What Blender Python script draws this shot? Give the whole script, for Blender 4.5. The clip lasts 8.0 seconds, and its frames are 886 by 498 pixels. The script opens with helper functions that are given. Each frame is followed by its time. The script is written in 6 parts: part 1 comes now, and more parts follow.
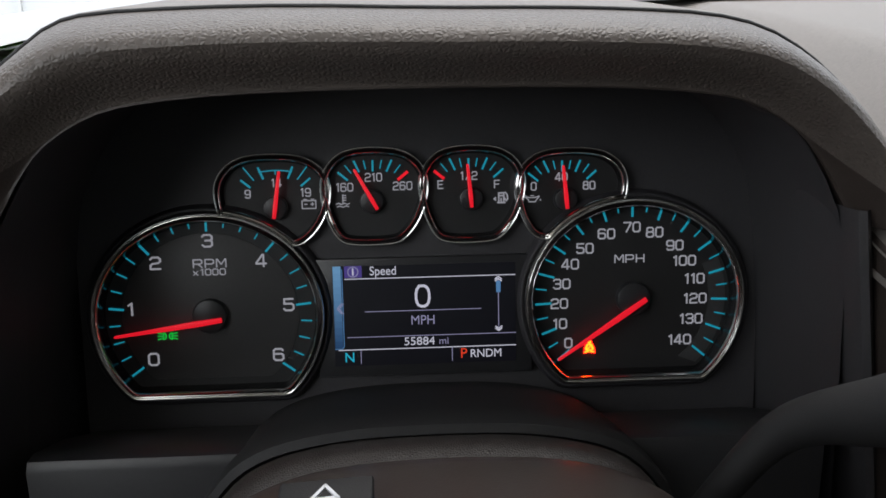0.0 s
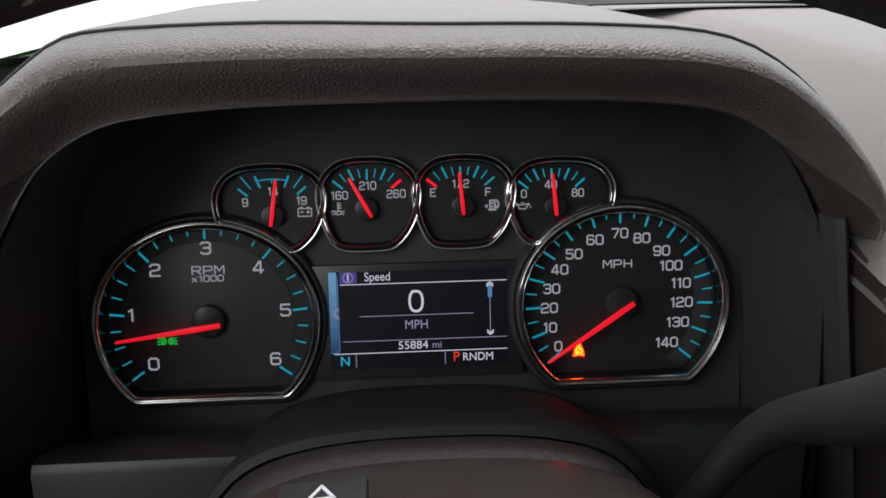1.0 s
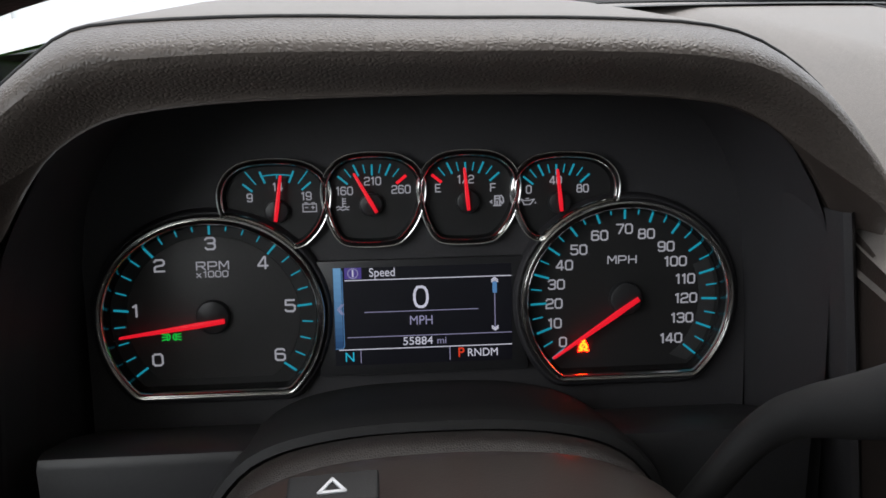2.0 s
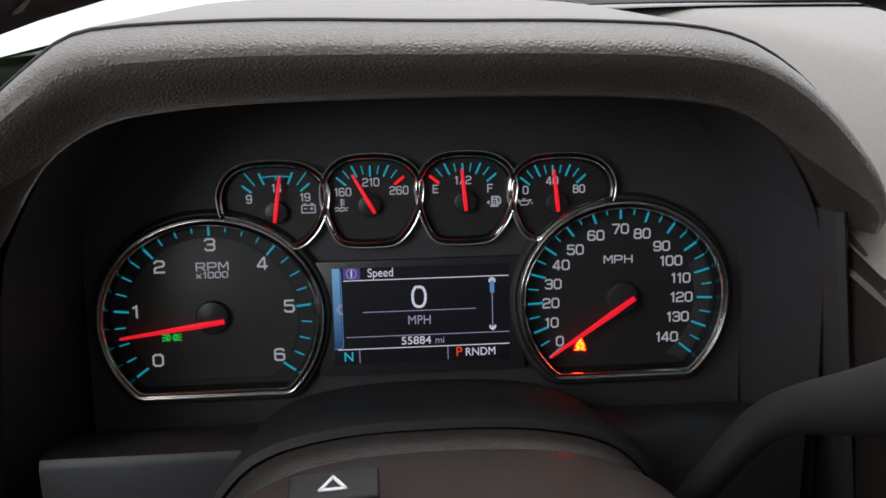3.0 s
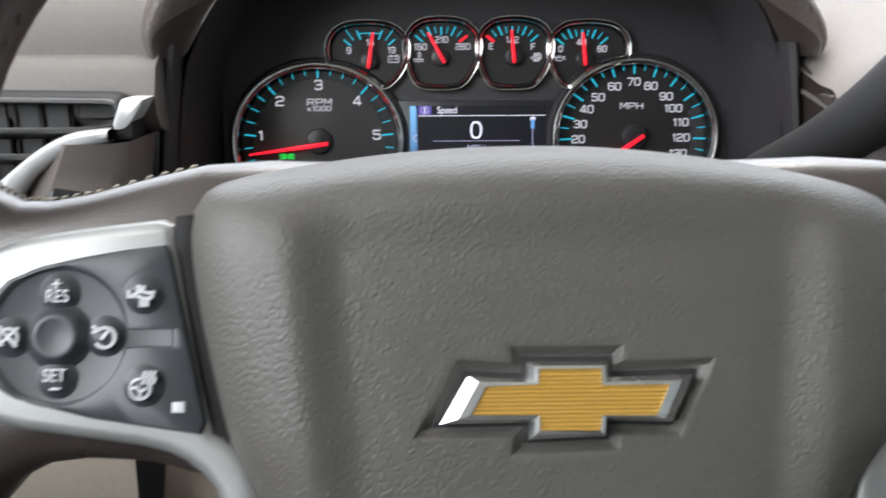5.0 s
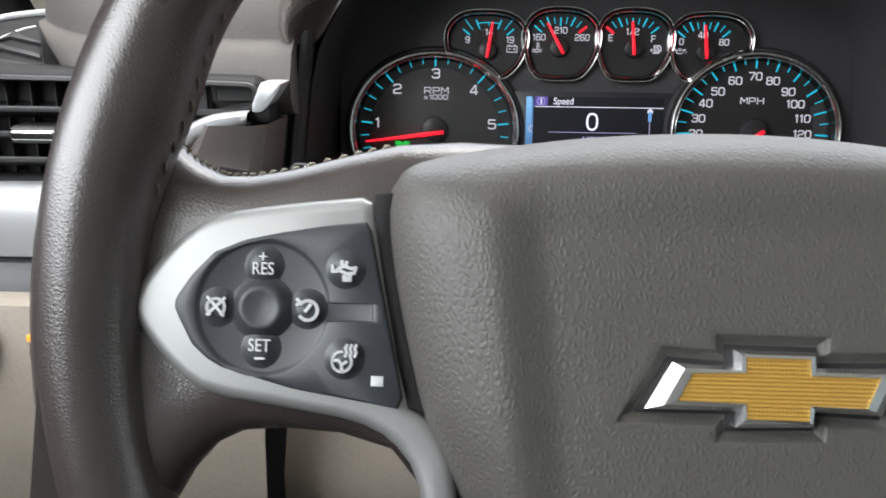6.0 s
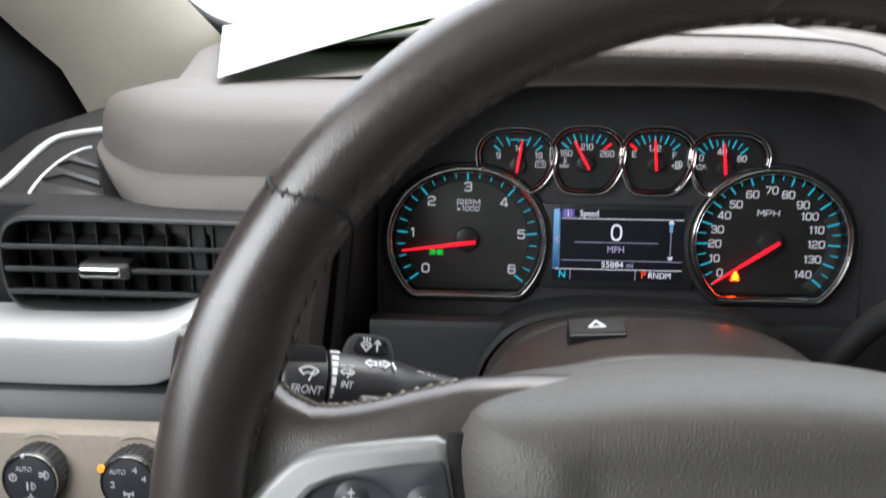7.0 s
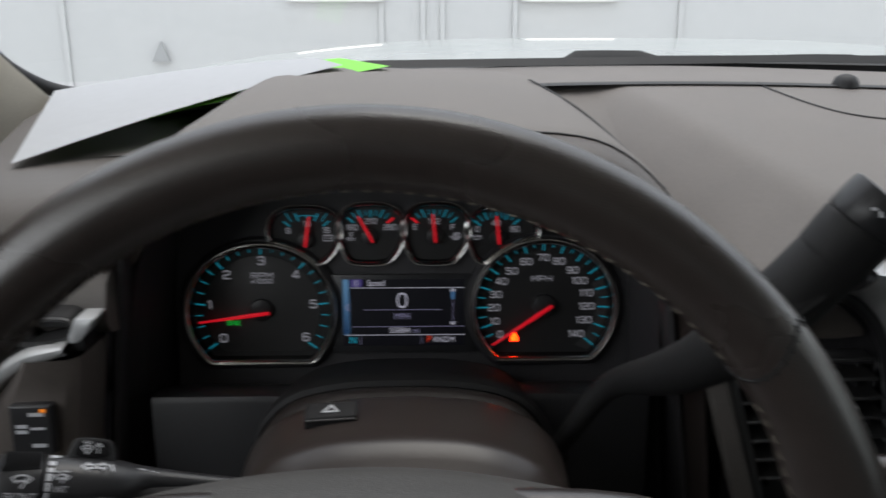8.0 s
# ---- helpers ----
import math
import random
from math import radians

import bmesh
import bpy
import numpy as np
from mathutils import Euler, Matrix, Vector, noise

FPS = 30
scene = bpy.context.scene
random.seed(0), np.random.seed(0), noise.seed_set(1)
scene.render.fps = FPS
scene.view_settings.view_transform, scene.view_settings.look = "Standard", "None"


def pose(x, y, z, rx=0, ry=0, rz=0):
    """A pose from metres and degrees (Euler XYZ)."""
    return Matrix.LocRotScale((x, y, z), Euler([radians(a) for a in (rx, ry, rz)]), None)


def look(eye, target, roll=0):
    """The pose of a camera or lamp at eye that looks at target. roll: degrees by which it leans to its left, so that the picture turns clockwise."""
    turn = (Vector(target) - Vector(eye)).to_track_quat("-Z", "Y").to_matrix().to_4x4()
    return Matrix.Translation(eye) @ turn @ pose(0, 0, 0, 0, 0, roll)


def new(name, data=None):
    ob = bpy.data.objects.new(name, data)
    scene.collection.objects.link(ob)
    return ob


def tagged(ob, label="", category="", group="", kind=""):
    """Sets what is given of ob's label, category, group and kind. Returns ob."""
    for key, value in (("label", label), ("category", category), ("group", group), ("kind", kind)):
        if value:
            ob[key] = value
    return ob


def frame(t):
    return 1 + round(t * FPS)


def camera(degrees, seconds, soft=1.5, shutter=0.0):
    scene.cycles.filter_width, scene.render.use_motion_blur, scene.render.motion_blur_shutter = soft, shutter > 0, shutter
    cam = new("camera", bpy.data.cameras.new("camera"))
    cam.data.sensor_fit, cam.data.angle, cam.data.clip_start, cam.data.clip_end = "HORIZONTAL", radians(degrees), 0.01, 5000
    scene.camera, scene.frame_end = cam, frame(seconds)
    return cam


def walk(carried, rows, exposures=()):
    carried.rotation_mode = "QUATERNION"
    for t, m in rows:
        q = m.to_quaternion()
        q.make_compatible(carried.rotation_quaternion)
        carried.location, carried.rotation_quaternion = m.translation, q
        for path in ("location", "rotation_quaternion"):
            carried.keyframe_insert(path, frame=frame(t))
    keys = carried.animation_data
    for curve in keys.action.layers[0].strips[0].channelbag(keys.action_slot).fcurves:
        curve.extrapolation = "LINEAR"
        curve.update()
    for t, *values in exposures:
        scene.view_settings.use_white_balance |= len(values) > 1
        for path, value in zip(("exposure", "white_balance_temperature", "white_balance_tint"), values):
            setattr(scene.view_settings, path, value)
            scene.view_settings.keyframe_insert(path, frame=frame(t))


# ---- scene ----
# ---- camera ----
cam = camera(55.2, 8.0, soft=1.6, shutter=0.4)
EXPOSURE = 2.45
GAIN = [(0, -0.80), (0.5, -0.78), (1.0, -0.69), (1.5, -0.70), (3.0, -0.60), (3.5, -0.22), (4.0, 0.13), (4.5, 0.44), (5.2, 0.54), (6.5, 0.32), (7.0, 0.12), (7.5, -0.70), (8.0, -1.42)]
PATH = [
    (0, -0.0123, -0.4254, 1.4126, -2.99, -15.78, -0.77),
    (0.5, -0.0127, -0.4267, 1.4125, -3.16, -15.78, -0.80),
    (1, -0.0112, -0.4355, 1.4188, -3.29, -15.78, -0.89),
    (1.5, -0.0148, -0.4356, 1.4160, -3.46, -15.72, -0.82),
    (3, -0.0173, -0.4395, 1.4174, -3.87, -15.73, -0.91),
    (3.5, -0.0178, -0.4613, 1.4237, -3.94, -15.83, -0.91),
    (4, -0.0139, -0.5206, 1.4116, -4.05, -15.75, -0.77),
    (4.5, -0.0249, -0.5828, 1.3714, -3.27, -15.86, -0.47),
    (4.8, -0.0278, -0.5941, 1.3543, -2.35, -15.99, -0.23),
    (5, -0.0398, -0.5992, 1.3523, -1.45, -15.96, -0.16),
    (5.2, -0.0508, -0.6016, 1.3432, -0.40, -15.94, -0.04),
    (6.3, -0.0874, -0.6022, 1.3595, 2.66, -16.56, 0.80),
    (6.5, -0.0917, -0.6010, 1.3792, 2.66, -16.62, 0.87),
    (6.7, -0.0959, -0.6001, 1.3985, 2.68, -16.55, 0.78),
    (7, -0.0996, -0.6134, 1.4317, 2.76, -16.33, 0.45),
    (7.3, -0.0902, -0.6221, 1.4670, 2.55, -16.25, 0.35),
    (7.5, -0.0660, -0.6296, 1.4850, 1.91, -16.14, 0.25),
    (7.7, -0.0346, -0.6330, 1.5004, 0.73, -16.55, 0.05),
    (8, 0.0167, -0.6340, 1.4900, -1.26, -15.96, 0.01),
]
walk(cam, [(t, pose(x, y, z, 90 + pitch, 0, yaw) @ pose(0, 0, 0, 0, 0, roll)) for t, x, y, z, yaw, pitch, roll in PATH], [(t, EXPOSURE + d) for t, d in GAIN])

# ---- light ----
world = bpy.data.worlds.new("sky")
scene.world = world
world.use_nodes = True
wt = world.node_tree
sky = wt.nodes.new("ShaderNodeTexSky")
sky.sky_type, sky.sun_disc = "NISHITA", False
sky.sun_elevation, sky.sun_rotation = radians(77), radians(34)
sky.air_density, sky.dust_density = 1.0, 3.0
haze = wt.nodes.new("ShaderNodeMixRGB")
haze.inputs[0].default_value, haze.inputs[2].default_value = 0.75, (5.0, 5.05, 5.2, 1)
wt.links.new(sky.outputs[0], haze.inputs[1])
wt.links.new(haze.outputs[0], wt.nodes["Background"].inputs[0])
wt.nodes["Background"].inputs[1].default_value = 0.15
sun = new("sun", bpy.data.lights.new("sun", "SUN"))
sun.data.energy, sun.data.angle, sun.data.color = 0.5, radians(40), (1.0, 0.98, 0.95)
sun.matrix_world = look((0.4, 0.6, 4.3), (0, 0.0, 1.2))

# daylight of the driver's side window, behind the eye
side = new("side_window_light", bpy.data.lights.new("side_window_light", "AREA"))
side.data.shape, side.data.size, side.data.size_y = "RECTANGLE", 0.9, 0.5
side.data.energy, side.data.color = 1.15, (0.97, 1.0, 1.0)
side.matrix_world = look((-0.67, -0.80, 1.64), (0.1, -0.55, 1.30))

# fill lamp added inside the passenger's side window to brighten the right side
far_side = new("passenger_fill_light", bpy.data.lights.new("passenger_fill_light", "AREA"))
far_side.data.shape, far_side.data.size, far_side.data.size_y = "RECTANGLE", 1.1, 0.5
far_side.data.energy, far_side.data.color = 0.5, (0.97, 1.0, 1.0)
far_side.matrix_world = look((1.64, -0.45, 1.64), (0.2, -0.40, 1.34))


# ---- materials ----
def material(name, colour, rough=0.5, metal=0.0, scale=300.0, vary=0.12, bump=0.0, bump_scale=900.0, pattern="noise", wear=0.0, coat=0.0, stretch=(1, 1, 1), gloss=0.5):
    """A surface with broad and fine variation of colour and gloss, and a fine relief."""
    m = bpy.data.materials.new(name)
    m.use_nodes = True
    nt = m.node_tree
    b = nt.nodes["Principled BSDF"]
    b.inputs["Metallic"].default_value = metal
    b.inputs["Coat Weight"].default_value = coat
    b.inputs["Specular IOR Level"].default_value = gloss
    tc = nt.nodes.new("ShaderNodeTexCoord")
    fine, broad = nt.nodes.new("ShaderNodeTexNoise"), nt.nodes.new("ShaderNodeTexNoise")
    fine.inputs["Scale"].default_value, fine.inputs["Detail"].default_value = scale, 4
    broad.inputs["Scale"].default_value, broad.inputs["Detail"].default_value = 14.0, 3
    mix = nt.nodes.new("ShaderNodeMath")
    mix.operation = "ADD"
    for n, k in ((fine, 0), (broad, 1)):
        nt.links.new(tc.outputs["Object"], n.inputs["Vector"])
        nt.links.new(n.outputs["Fac"], mix.inputs[k])
    ramp = nt.nodes.new("ShaderNodeValToRGB")
    lo, hi = [c * (1 - vary) for c in colour], [min(1, c * (1 + vary)) for c in colour]
    ramp.color_ramp.elements[0].position, ramp.color_ramp.elements[0].color = 0.3, (*lo, 1)
    ramp.color_ramp.elements[1].position, ramp.color_ramp.elements[1].color = 0.7, (*hi, 1)
    half = nt.nodes.new("ShaderNodeMath")
    half.operation, half.inputs[1].default_value = "MULTIPLY", 0.5
    nt.links.new(mix.outputs[0], half.inputs[0])
    nt.links.new(half.outputs[0], ramp.inputs[0])
    nt.links.new(ramp.outputs[0], b.inputs["Base Color"])
    rr = nt.nodes.new("ShaderNodeMapRange")
    rr.inputs["To Min"].default_value, rr.inputs["To Max"].default_value = max(0.02, rough - 0.07 - wear), min(1, rough + 0.07)
    nt.links.new(broad.outputs["Fac"], rr.inputs["Value"])
    nt.links.new(rr.outputs[0], b.inputs["Roughness"])
    if bump:
        bp = nt.nodes.new("ShaderNodeBump")
        bp.inputs["Strength"].default_value, bp.inputs["Distance"].default_value = bump, 0.0006
        if pattern == "ribs":
            wv = nt.nodes.new("ShaderNodeTexWave")
            wv.inputs["Scale"].default_value = bump_scale
            wv.bands_direction = "Y"
            bp.inputs["Distance"].default_value = 0.0004
            nt.links.new(tc.outputs["Object"], wv.inputs["Vector"])
            nt.links.new(wv.outputs["Fac"], bp.inputs["Height"])
        elif pattern == "leather":
            v = nt.nodes.new("ShaderNodeTexVoronoi")
            v.feature = "DISTANCE_TO_EDGE"
            v.inputs["Scale"].default_value = bump_scale
            bp.inputs["Distance"].default_value = 0.0005
            warp = nt.nodes.new("ShaderNodeMixRGB")
            warp.inputs[0].default_value = 0.00025
            nt.links.new(tc.outputs["Object"], warp.inputs[1])
            nt.links.new(fine.outputs["Color"], warp.inputs[2])
            grain = nt.nodes.new("ShaderNodeMapping")
            grain.inputs["Scale"].default_value = stretch
            nt.links.new(warp.outputs[0], grain.inputs["Vector"])
            nt.links.new(grain.outputs[0], v.inputs["Vector"])
            plateau = nt.nodes.new("ShaderNodeMapRange")
            plateau.interpolation_type = "SMOOTHSTEP"
            plateau.inputs["From Max"].default_value = 0.42
            nt.links.new(v.outputs["Distance"], plateau.inputs["Value"])
            nt.links.new(plateau.outputs[0], bp.inputs["Height"])
        else:
            n2 = nt.nodes.new("ShaderNodeTexNoise")
            n2.inputs["Scale"].default_value, n2.inputs["Detail"].default_value = bump_scale, 3
            nt.links.new(tc.outputs["Object"], n2.inputs["Vector"])
            nt.links.new(n2.outputs["Fac"], bp.inputs["Height"])
        nt.links.new(bp.outputs[0], b.inputs["Normal"])
    return m


def glowing(name, colour, strength, rough=0.4):
    """A backlit print or lamp."""
    m = material(name, [min(0.8, 0.4 * c) for c in colour], rough, vary=0.05)
    b = m.node_tree.nodes["Principled BSDF"]
    b.inputs["Emission Color"].default_value = (*colour, 1)
    b.inputs["Emission Strength"].default_value = strength * 2**-EXPOSURE
    return m


LEATHER = material("brown_leather", (0.026, 0.021, 0.019), 0.5, bump=0.35, bump_scale=900, pattern="leather", scale=120, wear=0.05)
RIM_LEATHER = material("smooth_brown_leather", (0.044, 0.035, 0.032), 0.31, gloss=0.9, bump=0.12, bump_scale=900, pattern="leather", scale=160, wear=0.05)
PAD = material("grained_taupe_plastic", (0.088, 0.083, 0.076), 0.5, vary=0.05, bump=0.30, bump_scale=580, pattern="leather", scale=200, stretch=(1.15, 0.85, 1))
DASH = material("taupe_soft_plastic", (0.175, 0.158, 0.146), 0.6, bump=0.3, bump_scale=1500, scale=500)
BOLSTER = material("brown_soft_plastic", (0.118, 0.107, 0.099), 0.55, bump=0.3, bump_scale=1400, scale=400)
HOODPAD = material("grained_brown_vinyl", (0.098, 0.083, 0.074), 0.45, bump=0.5, bump_scale=520, pattern="leather", scale=200, stretch=(0.85, 1, 1))
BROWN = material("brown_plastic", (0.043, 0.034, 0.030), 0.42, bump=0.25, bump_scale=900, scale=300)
TAUPE = material("dark_taupe_plastic", (0.105, 0.090, 0.082), 0.5, bump=0.25, bump_scale=900, scale=300)
BEIGE = material("beige_plastic", (0.27, 0.235, 0.195), 0.55, bump=0.25, bump_scale=1200, scale=400)
CREAM = material("cream_pillar_fabric", (0.55, 0.51, 0.43), 0.8, bump=0.35, bump_scale=1500, scale=700)
BLACK = material("black_grained_plastic", (0.034, 0.0325, 0.036), 0.5, bump=0.25, bump_scale=1600, scale=600)
SATIN = material("black_satin_plastic", (0.027, 0.027, 0.029), 0.36, bump=0.1, bump_scale=1500, scale=600)
DIAL = material("dark_dial_face", (0.020, 0.0197, 0.0202), 0.5, bump=0.08, bump_scale=2500, scale=900)
GREYDIAL = material("charcoal_dial_face", (0.055, 0.054, 0.055), 0.45, bump=0.08, bump_scale=2500, scale=900)
KEYPAD = material("charcoal_rubber", (0.040, 0.044, 0.050), 0.40, bump=0.1, bump_scale=1800, scale=800)
LOUVRE = material("grey_moulded_plastic", (0.038, 0.0375, 0.038), 0.45, bump=0.1, bump_scale=1500, scale=600)
GLOSSY = material("glossy_black_plastic", (0.014, 0.014, 0.015), 0.16, vary=0.05, scale=600)
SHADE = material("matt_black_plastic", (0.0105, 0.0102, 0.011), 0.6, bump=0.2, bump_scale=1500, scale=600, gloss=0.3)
CHARCOAL = material("charcoal_grained_plastic", (0.046, 0.0445, 0.048), 0.5, bump=0.25, bump_scale=1600, scale=600)
SILVER = material("satin_silver_paint", (0.54, 0.55, 0.56), 0.36, metal=0.3, vary=0.03, scale=900, bump=0.03)
NICKEL = material("satin_nickel", (0.365, 0.37, 0.365), 0.46, metal=0.6, vary=0.04, scale=900, bump=0.03)
CHROME = material("chrome", (0.80, 0.79, 0.77), 0.14, metal=1.0, vary=0.03)
BADGE = material("bright_badge_chrome", (0.86, 0.86, 0.86), 0.27, metal=1.0, vary=0.03)
COLUMN = material("smooth_brown_plastic", (0.038, 0.030, 0.027), 0.30, bump=0.12, bump_scale=900, scale=300)
GOLD = material("gold_ribbed_enamel", (0.62, 0.40, 0.10), 0.35, metal=0.35, vary=0.08, scale=900, bump=0.05)
PALE_THREAD = material("pale_thread", (0.36, 0.32, 0.26), 0.8, vary=0.2, scale=2500)
THREAD = material("tan_thread", (0.115, 0.10, 0.08), 0.8, vary=0.2, scale=2500)
PRINT = material("pale_print", (0.62, 0.63, 0.66), 0.5, vary=0.04)
PAPER = material("white_paper", (0.44, 0.45, 0.465), 0.7, vary=0.03, scale=90)
GREEN_PAPER = material("green_paper", (0.22, 0.72, 0.06), 0.6, vary=0.05, scale=90)
WALL = material("white_wall_paint", (0.62, 0.625, 0.62), 0.7, vary=0.03, scale=12, bump=0.1, bump_scale=60)
JOINT = material("grey_wall_joint", (0.605, 0.61, 0.605), 0.7, vary=0.05, scale=12)
BRACKET = material("grey_painted_steel", (0.40, 0.405, 0.405), 0.5, vary=0.05, scale=60)
FLOOR = material("pale_concrete", (0.62, 0.62, 0.60), 0.5, vary=0.06, scale=9, bump=0.1, bump_scale=40)
CARPAINT = material("white_car_paint", (0.50, 0.53, 0.52), 0.22, vary=0.02, coat=0.6)
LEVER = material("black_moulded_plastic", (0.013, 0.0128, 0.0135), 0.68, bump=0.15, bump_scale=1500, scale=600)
RUBBER = material("black_rubber", (0.02, 0.02, 0.021), 0.6, vary=0.1)
FELT = material("pale_headliner", (0.68, 0.65, 0.60), 0.9, bump=0.3, bump_scale=900)
CARPET = material("dark_carpet", (0.05, 0.045, 0.04), 0.95, bump=0.8, bump_scale=700)
TEAL = glowing("teal_backlight", (0.012, 0.34, 0.47), 1.0)
DIGIT = glowing("pale_backlight", (0.50, 0.50, 0.56), 0.75)
RED = glowing("red_backlight", (1.0, 0.012, 0.03), 1.1)
GREEN = glowing("green_telltale", (0.01, 0.75, 0.08), 0.9)
AMBER = glowing("overexposed_belt_telltale", (1.0, 0.30, 0.010), 5.0)
REDLAMP = glowing("red_telltale_and_reflection", (1.0, 0.0015, 0.0015), 50.0)
ORANGE = glowing("orange_lamp", (1.0, 0.28, 0.02), 1.6)
SCREEN = glowing("display_black", (0.003, 0.003, 0.006), 1.0, 0.45)
SCR_WHITE = glowing("display_white", (0.66, 0.66, 0.78), 1.0)
SCR_LILAC = glowing("display_lilac", (0.30, 0.29, 0.46), 1.0)
SCR_BLUE = glowing("display_blue", (0.10, 0.26, 0.52), 1.0)
SCR_PURPLE = glowing("display_purple", (0.075, 0.05, 0.26), 1.0)
SCR_CYAN = glowing("display_cyan", (0.02, 0.50, 0.70), 1.0)
SCR_RED = glowing("display_red", (0.9, 0.06, 0.02), 1.0)


def clear_glass(name, tint, gloss):
    m = bpy.data.materials.new(name)
    m.use_nodes = True
    nt = m.node_tree
    out = nt.nodes["Material Output"]
    tr, gl, mx = (nt.nodes.new(k) for k in ("ShaderNodeBsdfTransparent", "ShaderNodeBsdfGlossy", "ShaderNodeMixShader"))
    tr.inputs[0].default_value = (*tint, 1)
    gl.inputs["Roughness"].default_value = gloss
    mx.inputs[0].default_value = 0.05
    nt.links.new(tr.outputs[0], mx.inputs[1])
    nt.links.new(gl.outputs[0], mx.inputs[2])
    nt.links.new(mx.outputs[0], out.inputs[0])
    return m


GLASS = clear_glass("clear_glass", (0.95, 0.97, 0.96), 0.02)


# ---- mesh helpers ----
def mesh(name, verts, faces, mat, parent=None, label="", smooth=True, m=None):
    me = bpy.data.meshes.new(name)
    me.from_pydata([tuple(v) for v in verts], [], faces)
    bm = bmesh.new()
    bm.from_mesh(me)
    bmesh.ops.recalc_face_normals(bm, faces=bm.faces)
    bm.to_mesh(me)
    bm.free()
    me.materials.append(mat)
    me.polygons.foreach_set("use_smooth", [smooth] * len(me.polygons))
    if smooth:
        me.set_sharp_from_angle(angle=radians(38))
    ob = new(name, me)
    if m is not None:
        ob.matrix_basis = m
    if parent is not None:
        ob.parent = parent
    return tagged(ob, label)


def part(name, bm, mat, parent, label="", smooth=True):
    me = bpy.data.meshes.new(name)
    bm.to_mesh(me)
    bm.free()
    me.materials.append(mat)
    me.polygons.foreach_set("use_smooth", [smooth] * len(me.polygons))
    if smooth:
        me.set_sharp_from_angle(angle=radians(38))
    ob = new(name, me)
    ob.parent = parent
    return tagged(ob, label)


def thing(name, label, category, m=None, group="", kind=""):
    ob = new(name)
    ob.empty_display_size = 0.02
    if m is not None:
        ob.matrix_basis = m
    return tagged(ob, label, category, group, kind)


def loft(name, sections, mat, parent, label="", closed=False, caps=False, smooth=True, m=None):
    """A skin over rows of points that are alike in number."""
    n = len(sections[0])
    verts = [p for s in sections for p in s]
    faces = []
    for a in range(len(sections) - 1):
        for k in range(n if closed else n - 1):
            j = (k + 1) % n
            faces.append((a * n + k, a * n + j, (a + 1) * n + j, (a + 1) * n + k))
    if caps:
        faces += [tuple(range(n)), tuple(range((len(sections) - 1) * n, len(sections) * n))]
    return mesh(name, verts, faces, mat, parent, label, smooth, m)


def smooth_line(points, times=2, closed=True):
    """Corner cutting."""
    pts = [Vector(p) for p in points]
    for _ in range(times):
        out = [] if closed else [pts[0]]
        for k in range(len(pts) if closed else len(pts) - 1):
            a, b = pts[k], pts[(k + 1) % len(pts)]
            out += [a * 0.75 + b * 0.25, a * 0.25 + b * 0.75]
        pts = out if closed else out + [pts[-1]]
    return pts


def grown(outline, d):
    """An outline moved outwards by d (inwards: minus)."""
    pts = [Vector(p).to_2d() for p in outline]
    area = sum(pts[k - 1].x * pts[k].y - pts[k].x * pts[k - 1].y for k in range(len(pts)))
    sign = 1 if area > 0 else -1
    out = []
    for k in range(len(pts)):
        a, b, c = pts[k - 1], pts[k], pts[(k + 1) % len(pts)]
        e, f = (b - a).normalized(), (c - b).normalized()
        t = e + f
        t = t.normalized() if t.length > 1e-6 else e
        nrm = Vector((t.y, -t.x)) * sign
        out.append(b + nrm * d / max(0.5, nrm.dot(Vector((e.y, -e.x)) * sign)))
    return out


def prism(name, outline, n0, n1, mat, parent, label="", bevel=0.001, m=None, smooth=True):
    """A plate in the local x, y plane from n0 to n1, with a rounded upper edge."""
    o = [Vector(p).to_2d() for p in outline]
    rows = [(0, n0), (0, n1 - bevel), (-0.3 * bevel, n1 - 0.3 * bevel), (-bevel, n1)] if bevel else [(0, n0), (0, n1)]
    secs = []
    for d, n in rows:
        secs.append([(p.x, p.y, n) for p in (grown(o, d) if d else o)])
    return loft(name, secs, mat, parent, label, closed=True, caps=True, smooth=smooth, m=m)


def band(name, outline, profile, mat, parent, label="", m=None, ring=True):
    """A moulding along a closed outline: profile rows of (outwards, height)."""
    secs = [[(p.x, p.y, n) for p in grown(outline, d)] for d, n in profile]
    if ring:
        secs.append(secs[0])
    return loft(name, secs, mat, parent, label, closed=True, m=m)


def tube(name, path, radii, mat, parent, label="", sides=14, flat=1.0, m=None, closed=False):
    pts = [Vector(p) for p in path]
    secs, up = [], Vector((0, 0, 1))
    for k, p in enumerate(pts):
        a, b = (pts[k - 1], pts[(k + 1) % len(pts)]) if closed else (pts[max(0, k - 1)], pts[min(len(pts) - 1, k + 1)])
        t = (b - a).normalized()
        side = t.cross(up)
        side = side.normalized() if side.length > 1e-4 else Vector((1, 0, 0))
        v = side.cross(t)
        if isinstance(radii, (list, tuple)):
            at = k / (len(pts) - 1) * (len(radii) - 1)
            lo = min(int(at), len(radii) - 2)
            r = radii[lo] + (radii[lo + 1] - radii[lo]) * (at - lo)
        else:
            r = radii
        secs.append([p + side * r * math.cos(q) + v * r * flat * math.sin(q) for q in (2 * math.pi * j / sides for j in range(sides))])
    if closed:
        secs.append(secs[0])
    return loft(name, secs, mat, parent, label, closed=True, caps=not closed, m=m)


